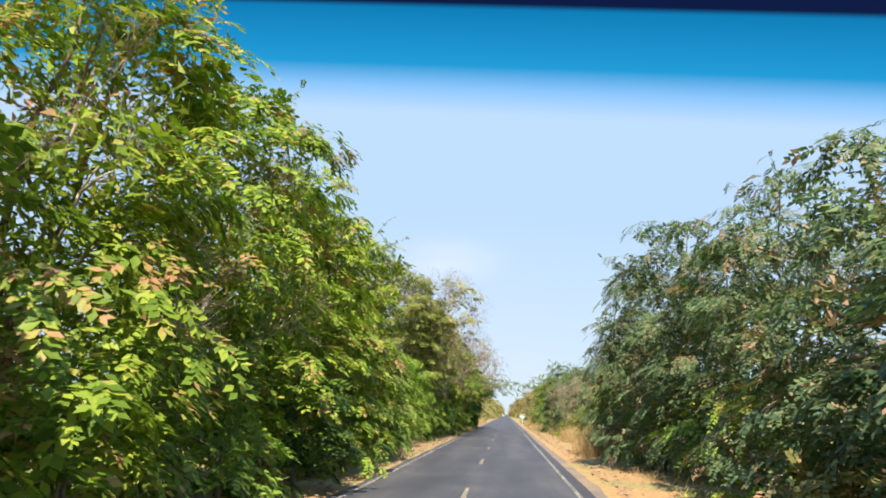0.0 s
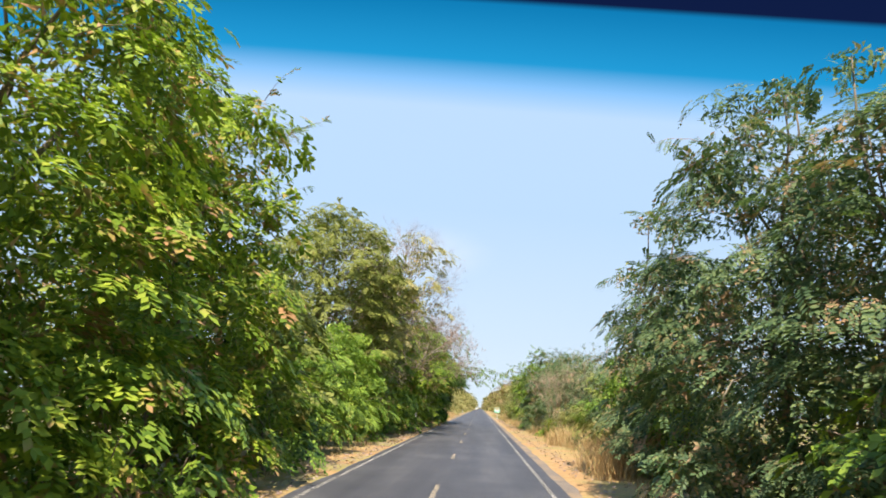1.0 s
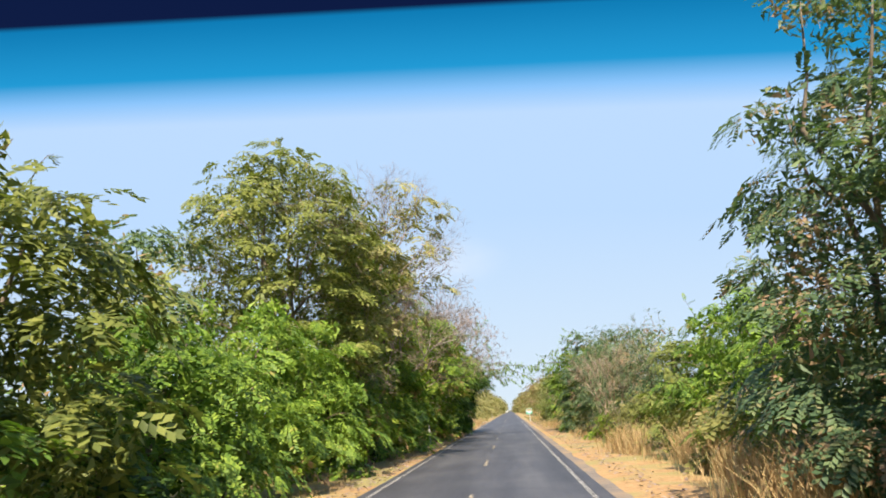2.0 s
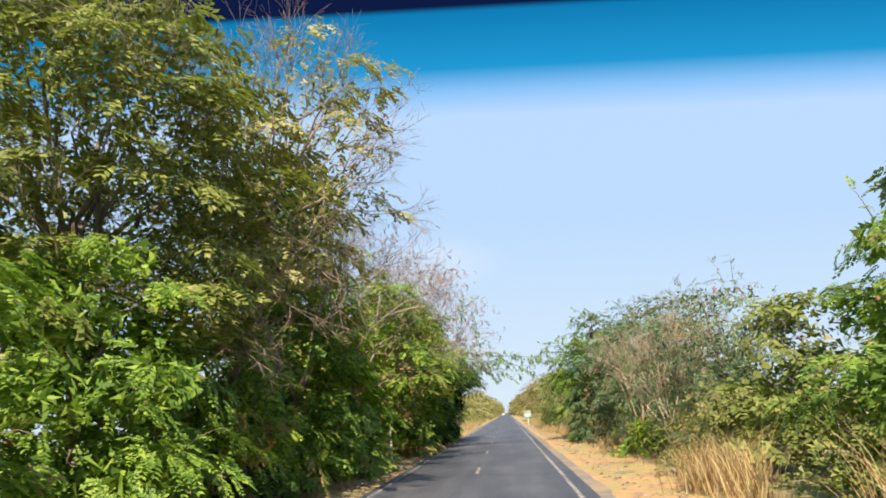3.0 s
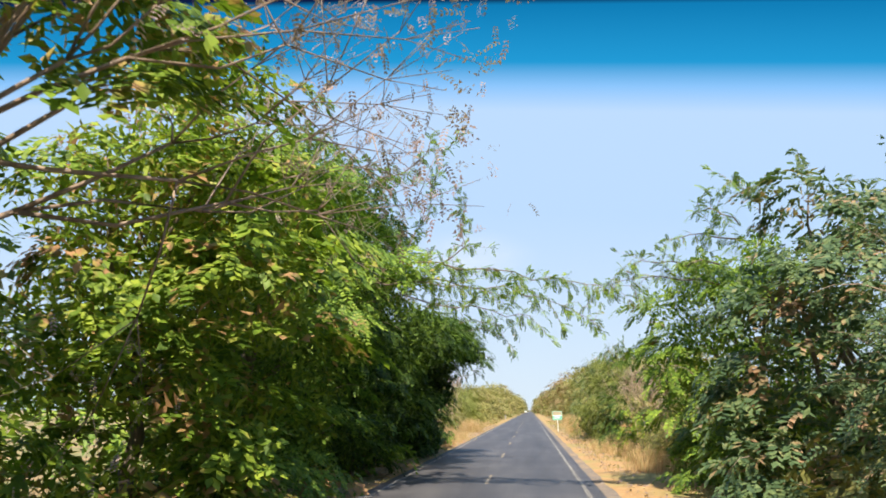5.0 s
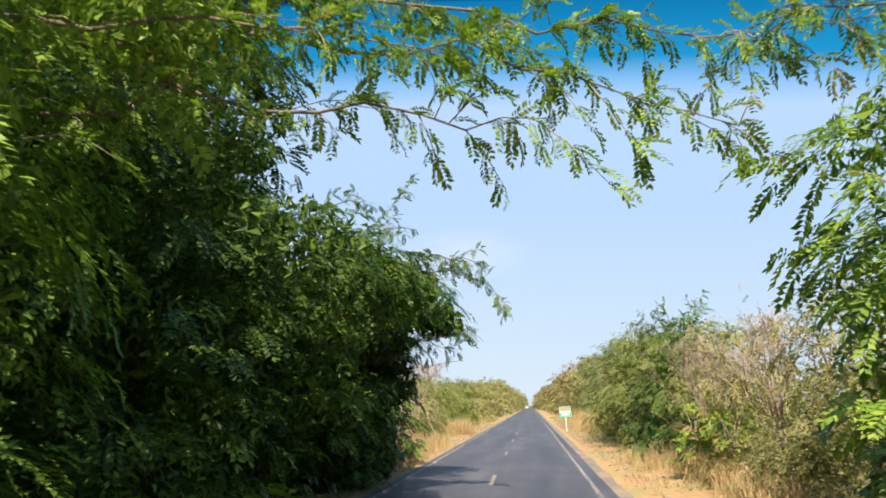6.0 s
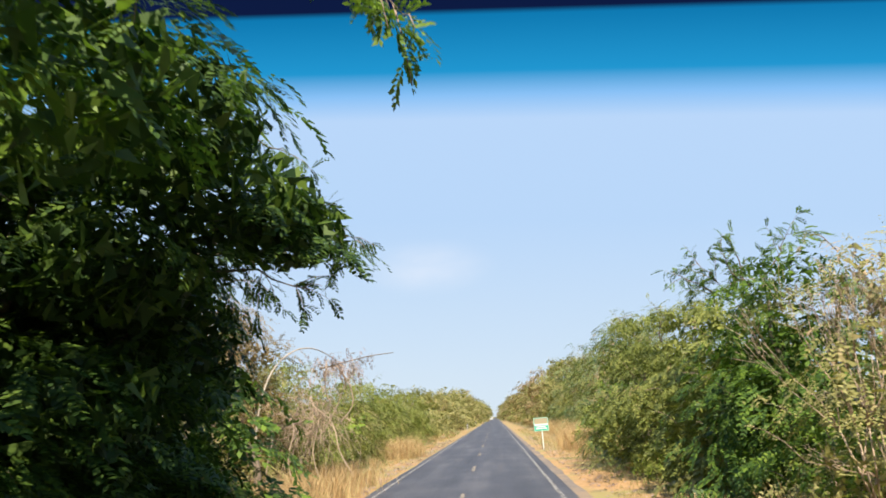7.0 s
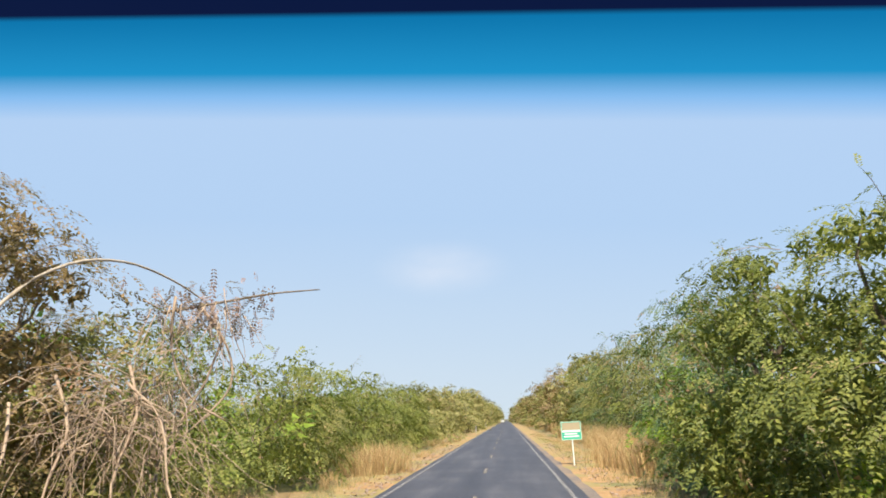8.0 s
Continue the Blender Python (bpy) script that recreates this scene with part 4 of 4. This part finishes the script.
for k, (x, y, h) in enumerate(((6.7, 66.9, 4.6), (6.6, 72.2, 4.6), (6.7, 100.0, 3.8), (6.5, 104.1, 3.6), (6.8, 108.5, 3.8), (-6.8, 114.7, 3.4), (-5.9, 123.0, 3.0))):
    bare_shrub(x, y, h, 500 + k)

# ---- verge growth ----


def grass(name, label, spots, seed, mat=None):
    """Blades in clumps. spots: rows of x, y, spread, count, height."""
    rng = np.random.default_rng(seed)
    V, F = [], []
    for x, y, spread, count, height in spots:
        for _ in range(int(count)):
            a, q = rng.uniform(0, 6.283), abs(rng.normal(0, spread))
            bx, by = x + q * math.cos(a), y + 1.6 * q * math.sin(a)
            h = height * rng.uniform(0.45, 1.1)
            lx, ly = rng.normal(0, 0.36, 2) * h
            w = 0.004 + 0.003 * height
            d = rng.uniform(0, 3.14)
            wx, wy = w * math.cos(d), w * math.sin(d)
            o = len(V)
            V += [(bx - wx, by - wy, -0.03), (bx + wx, by + wy, -0.03), (bx + lx * 0.4 + wx * 0.8, by + ly * 0.4 + wy * 0.8, h * 0.6),
                  (bx + lx * 0.4 - wx * 0.8, by + ly * 0.4 - wy * 0.8, h * 0.6), (bx + lx, by + ly, h)]
            F += [(o, o + 1, o + 2), (o, o + 2, o + 3), (o + 3, o + 2, o + 4)]
    ob = leaf_mesh(name, np.array(V), np.array(F), mat or STRAW, None)
    return tagged(ob, label, "grass", kind="stuff")


def verge_grass():
    rng = np.random.default_rng(9)
    tall, short = [], []
    for y0, y1, x, n, h in ((46.5, 53.0, 7.0, 12, 1.5), (38.8, 43.0, 5.5, 12, 1.45), (57.0, 60.0, 6.2, 6, 1.4), (74.1, 78.1, 6.2, 6, 1.0), (95.8, 111.1, 6.2, 30, 0.9),
                            (142.5, 192.0, 8.2, 120, 1.7), (192.0, 322.0, 8.2, 120, 1.8), (110.2, 124.5, -4.9, 105, 1.0), (140.6, 144.0, -4.9, 26, 1.35), (137.5, 151, 6.5, 44, 1.5), (135.0, 232.0, -6.2, 36, 0.6)):
        for _ in range(n):
            tall.append((x + rng.normal(0, 0.5), rng.uniform(y0, y1), 0.34, 110 if y0 < 145 else 36, h * rng.uniform(0.7, 1.1)))
    for _ in range(320):
        yy = rng.uniform(4, 190)
        short.append((5.4 + abs(rng.normal(0, 0.6)), yy, 0.25, 16, rng.uniform(0.12, 0.38)))
    for _ in range(320):
        yy = rng.uniform(4, 190)
        short.append((-4.3 - abs(rng.normal(0, 0.5)), yy, 0.25, 16, rng.uniform(0.10, 0.34)))
    fresh = [(4.4 + abs(rng.normal(0, 0.9)), rng.uniform(96, 215), 0.35, 16, rng.uniform(0.08, 0.26)) for _ in range(260)]
    fresh += [(-4.2 - abs(rng.normal(0, 0.5)), rng.uniform(112, 200), 0.3, 14, rng.uniform(0.08, 0.24)) for _ in range(120)]
    grass("short_green_grass", "short yellow-green grass patches on the sandy verge", fresh, 33, LEAF["scrub"])
    grass("tall_dry_grass", "tall straw-coloured dry grass beside the verge", tall, 31)
    grass("short_dry_grass", "short dry grass tufts on the sandy verge", short, 32)


def litter():
    """Fallen leaves, twigs and small stones on the verges."""
    rng = np.random.default_rng(12)
    n = 9000
    left = rng.random(n) < 0.65
    x = np.where(left, -3.25 - np.abs(rng.normal(0, 0.7, n)), 3.9 + np.abs(rng.normal(0, 0.8, n)))
    y = rng.uniform(6, 175, n)
    P = np.stack([x, y, np.full(n, 0.015) + rng.random(n) * 0.03], 1)
    s = rng.uniform(0.03, 0.09, n)
    a = rng.uniform(0, 6.28, n)
    d = np.stack([np.cos(a), np.sin(a), rng.normal(0, 0.2, n)], 1) * s[:, None]
    w = np.stack([-np.sin(a), np.cos(a), rng.normal(0, 0.3, n)], 1) * s[:, None] * 0.5
    V = np.stack([P - d, P + w, P + d, P - w], 1).reshape(-1, 3)
    o = np.arange(n)[:, None] * 4
    F = np.concatenate([o + [0, 1, 2], o + [0, 2, 3]]).reshape(-1, 3)
    tagged(leaf_mesh("leaf_litter", V, F, LEAF["dry"], None), "dry brown fallen leaves scattered on the verges", "leaf litter", kind="stuff")


verge_grass()
litter()

# ---- dead broken tree ----


def smooth_line(pts, steps):
    """A flowing curve through the points of a branch."""
    pts = [np.array(p, float) for p in pts]
    pts = [2 * pts[0] - pts[1]] + pts + [2 * pts[-1] - pts[-2]]
    out = []
    for a, b2, c, d in zip(pts, pts[1:], pts[2:], pts[3:]):
        for k in range(steps):
            s = k / steps
            out.append(0.5 * (2 * b2 + (c - a) * s + (2 * a - 5 * b2 + 4 * c - d) * s * s + (3 * b2 - a - 3 * c + d) * s ** 3))
    return out + [pts[-2]]


def dead_tree():
    rng = np.random.default_rng(51)
    root = tagged(new("dead_tree"), "broken pale dead tree with arching bare branches over scrub", "tree")
    root.location = (-5.9, 117.7, 0)

    def wood(name, line, r0, r1, mat=DEADWOOD, parent=root):
        line = smooth_line(line, 4)
        n = len(line)
        v, f = tube(line, [r0 + (r1 - r0) * k / (n - 1) for k in range(n)], 7)
        return mesh_object(name, v, f, mat, parent, smooth=True)

    wood("stump", [(0, 0, -0.1), (0.05, 0, 0.7), (-0.1, 0.1, 1.5), (-0.5, 0.2, 2.0), (-1.1, 0.3, 2.4)], 0.13, 0.07, BARK)
    wood("arched_branch", [(-0.1, 0.1, 1.4), (0.0, 0.2, 2.8), (0.2, 0.7, 3.9), (0.6, 1.4, 4.55), (1.0, 2.2, 4.75), (1.3, 3.2, 4.65), (1.6, 4.2, 4.35)], 0.034, 0.014)
    wood("broken_limb", [(1.0, 3.6, 4.15), (1.8, 4.2, 4.4), (2.6, 4.6, 4.6), (3.4, 5.0, 4.72)], 0.03, 0.012, BARK)
    hang = [tube([(1.6, 4.2, 4.35), (1.75, 4.4, 3.7), (1.45, 4.5, 3.0), (1.1, 4.2, 2.2), (0.5, 3.8, 1.4)], [0.028, 0.024, 0.02, 0.016, 0.01], 5)]
    for line in ([(1.5, 4.0, 4.3), (1.9, 4.3, 3.6), (2.0, 4.3, 2.9), (1.6, 4.0, 2.3), (1.0, 3.7, 1.7)], [(1.3, 3.4, 4.4), (1.2, 3.6, 3.5), (1.5, 3.8, 2.7), (2.1, 3.9, 2.3)],
                 [(0.8, 3.0, 3.2), (1.2, 2.6, 2.4), (1.1, 2.2, 1.4), (1.5, 1.9, 0.3)], [(0.2, 2.0, 3.0), (0.6, 1.8, 2.2), (0.5, 1.5, 1.2), (0.9, 1.2, 0.15)],
                 [(1.0, 2.6, 2.9), (1.7, 2.4, 2.3), (2.0, 2.1, 1.4), (2.5, 1.7, 0.7)], [(-0.2, 1.6, 2.6), (0.1, 1.2, 1.9), (0.0, 0.9, 0.9), (0.3, 0.5, 0.1)]):
        line = smooth_line(line, 3)
        hang.append(tube(line, [0.027 - 0.016 * q / len(line) for q in range(len(line))], 5))
    for k in range(26):
        p = np.array([rng.uniform(0.6, 2.2), rng.uniform(2.6, 4.8), rng.uniform(3.9, 4.5)])
        line = [p]
        d = np.array([rng.normal(0, 0.35), rng.normal(0, 0.35), -0.9])
        for _ in range(4):
            d = d + rng.normal(0, 0.3, 3)
            p = p + d * rng.uniform(0.2, 0.45)
            line.append(p)
        hang.append(tube(line, [0.011, 0.009, 0.007, 0.005, 0.003], 4))
    put_wood("hanging_twigwork", hang, DEADTWIG, root)
    roots = []
    for k in range(170):
        a = rng.uniform(0, 6.28)
        p = np.array([0.9, 2.4, 2.5]) + rng.normal(0, 1, 3) * (0.5, 0.6, 0.35)
        d = np.array([math.cos(a) * 0.7, math.sin(a) * 0.7, rng.uniform(-0.3, 0.5)])
        line = [p]
        for _ in range(6):
            p = p + d * rng.uniform(0.2, 0.42)
            d = d * 0.85 + rng.normal(0, 0.28, 3) + (0, 0, -0.30)
            p[2] = max(p[2], 0.05)
            line.append(p)
        r0 = rng.uniform(0.005, 0.013)
        roots.append(tube(line, [r0 * (1 - 0.12 * j) for j in range(7)], 4))
    put_wood("fallen_branchwork", roots, DEADTWIG, root)
    P, W, S = [], [], []
    for k in range(260):
        q = np.array([1.5, 4.0, 4.2]) + rng.normal(0, 1, 3) * (0.6, 0.6, 0.26)
        P.append(q[None]), W.append(rng.normal(0, 0.6, (1, 3)) + (0, 0, -0.5)), S.append(np.array([rng.uniform(0.4, 0.8)]))
    P, W, S = np.concatenate(P), np.concatenate(W), np.concatenate(S)
    tagged(leaf_mesh("dry_foliage", *plant(SPRAYS["fine"], P, W, np.tile([0.0, 0.1, 1.0], (len(P), 1)), S, rng), LEAF["dry"], root), kind="stuff")


dead_tree()

# ---- posts and sign ----


def box(bm, x0, x1, y0, y1, z0, z1, bevel=0.0):
    r = bmesh.ops.create_cube(bm, size=1.0)
    for v in r["verts"]:
        v.co = Vector(((x0 + x1) / 2 + v.co.x * (x1 - x0), (y0 + y1) / 2 + v.co.y * (y1 - y0), (z0 + z1) / 2 + v.co.z * (z1 - z0)))
    if bevel:
        bmesh.ops.bevel(bm, geom=[e for e in bm.edges if all(v in r["verts"] for v in e.verts)], offset=bevel, segments=2, affect="EDGES")


def plain(name, col, rough=0.6, metal=0.0, dirt=0.25):
    m, nt, b, L = material(name)
    n = noise_node(nt, 5, 5, 0.65)
    L(mix_node(nt, range_node(nt, n, 0.5, 0.75, 0.0, dirt), col, (0.32, 0.25, 0.17)), b.inputs["Base Color"])
    b.inputs["Roughness"].default_value, b.inputs["Metallic"].default_value = rough, metal
    return m


SIGN_GREEN = plain("sign_green", (0.03, 0.42, 0.28), 0.4, dirt=0.15)
SIGN_WHITE = plain("sign_white", (0.78, 0.82, 0.78), 0.45, dirt=0.12)
SIGN_FADED = plain("sign_faded", (0.40, 0.33, 0.21), 0.5, dirt=0.3)
SIGN_EDGE = plain("sign_edge", (0.45, 0.70, 0.56), 0.45, dirt=0.12)
GLASS_DARK = plain("dark_glass", (0.03, 0.035, 0.04), 0.12, dirt=0.05)
CAR_WHITE = plain("car_white", (0.8, 0.8, 0.78), 0.3, dirt=0.08)
RUBBER = plain("rubber", (0.03, 0.03, 0.03), 0.8)


def marker_post(x, y, h, w, label):
    root = tagged(new("marker_post"), label, "post", "marker posts")
    root.location = (x, y, 0)
    root.rotation_euler = (0.0, radians(-1.2), 0.0)
    bm = bmesh.new()
    box(bm, -w / 2, w / 2, -w / 2, w / 2, -0.2, h, 0.008)
    part("shaft", bm, POST_WHITE, root)
    bm = bmesh.new()
    box(bm, -w / 2 - 0.004, w / 2 + 0.004, -w / 2 - 0.004, w / 2 + 0.004, h - 0.02, h + 0.012, 0.004)
    part("cap", bm, POST_WHITE, root)
    return root


marker_post(-4.33, 76.3, 1.86, 0.088, "slim white-painted marker post standing in the verge")
marker_post(-4.0, 228.0, 1.1, 0.14, "short white marker post far down the verge")
marker_post(-4.2, 292.0, 1.2, 0.16, "short white marker post far down the verge")


def road_sign():
    root = tagged(new("road_sign"), "small green and white road sign on a slim white pole", "sign")
    root.location = (4.08, 145.3, 0)
    root.rotation_euler = (0, radians(-1.5), 0)
    bm = bmesh.new()
    bmesh.ops.create_cone(bm, cap_ends=True, segments=12, radius1=0.034, radius2=0.034, depth=2.1, matrix=Matrix.Translation((0.06, 0.03, 0.95)))
    part("pole", bm, SIGN_WHITE, root)
    x0, x1, z0, z1 = -0.44, 0.52, 1.16, 2.02
    bm = bmesh.new()
    box(bm, x0, x1, -0.03, 0.0, z0, z1, 0.004)
    plate = part("plate", bm, SIGN_GREEN, root, "green metal sign plate")
    for nm, mat, a, b2, c, d in (("upper_panel", SIGN_FADED, x0 + 0.05, x1 - 0.05, z0 + 0.47, z1 - 0.05), ("white_band", SIGN_WHITE, x0 + 0.05, x1 - 0.05, z0 + 0.36, z0 + 0.46)):
        bm = bmesh.new()
        box(bm, a, b2, -0.035, -0.028, c, d)
        part(nm, bm, mat, plate)
    for a, b2, c, d in ((x0, x1, z1 - 0.03, z1), (x0, x1, z0, z0 + 0.03), (x0, x0 + 0.03, z0 + 0.03, z1 - 0.03), (x1 - 0.03, x1, z0 + 0.03, z1 - 0.03)):
        bm = bmesh.new()
        box(bm, a, b2, -0.037, -0.029, c, d)
        part("border", bm, SIGN_EDGE, plate, "pale green painted border")
    bm = bmesh.new()
    box(bm, x0 + 0.12, x1 - 0.12, -0.036, -0.028, z0 + 0.13, z0 + 0.20)
    part("text_bar", bm, SIGN_WHITE, plate)
    bm = bmesh.new()
    box(bm, x0 + 0.16, x1 - 0.20, -0.036, -0.028, z0 + 0.25, z0 + 0.31)
    part("text_bar", bm, SIGN_WHITE, plate)
    for sgn in (-1, 1):
        bm = bmesh.new()
        box(bm, 0.06 - 0.05, 0.06 + 0.05, -0.002, 0.012, 1.6 + sgn * 0.25 - 0.02, 1.6 + sgn * 0.25 + 0.02, 0.003)
        part("clamp", bm, POST_WHITE, root)


road_sign()


def far_van(x, y):
    root = tagged(new("van"), "small white van far away on the road", "van")
    root.location = (x, y, 0.03)
    bm = bmesh.new()
    prof = [(-2.2, 0.35), (-2.25, 0.95), (-1.7, 1.15), (-1.1, 1.85), (2.1, 1.9), (2.25, 1.0), (2.2, 0.35)]
    rows = [[bm.verts.new((s * 0.88 * (0.86 if z > 1.5 else 1), yy, z)) for yy, z in prof] for s in (-1, 1)]
    for k in range(len(prof)):
        j = (k + 1) % len(prof)
        bm.faces.new((rows[0][k], rows[0][j], rows[1][j], rows[1][k]))
    bm.faces.new(rows[0][::-1])
    bm.faces.new(rows[1])
    part("body", bm, CAR_WHITE, root)
    bm = bmesh.new()
    vs = [bm.verts.new(p) for p in ((-0.72, -1.69, 1.22), (0.72, -1.69, 1.22), (0.66, -1.16, 1.82), (-0.66, -1.16, 1.82))]
    bm.faces.new(vs)
    bmesh.ops.translate(bm, verts=bm.verts, vec=(0, -0.02, 0.01))
    bmesh.ops.solidify(bm, geom=bm.faces[:], thickness=0.01)
    part("windscreen", bm, GLASS_DARK, root)
    for sx in (-0.62, 0.62):
        bm = bmesh.new()
        box(bm, sx - 0.14, sx + 0.14, -2.28, -2.2, 0.72, 0.9, 0.02)
        part("headlight", bm, SIGN_WHITE, root)
    for sx in (-0.8, 0.8):
        for yy in (-1.4, 1.35):
            bm = bmesh.new()
            bmesh.ops.create_cone(bm, cap_ends=True, segments=20, radius1=0.33, radius2=0.33, depth=0.22, matrix=Matrix.Translation((sx, yy, 0.33)) @ Matrix.Rotation(radians(90), 4, "Y"))
            part("wheel", bm, RUBBER, root)


far_van(-1.4, 540)
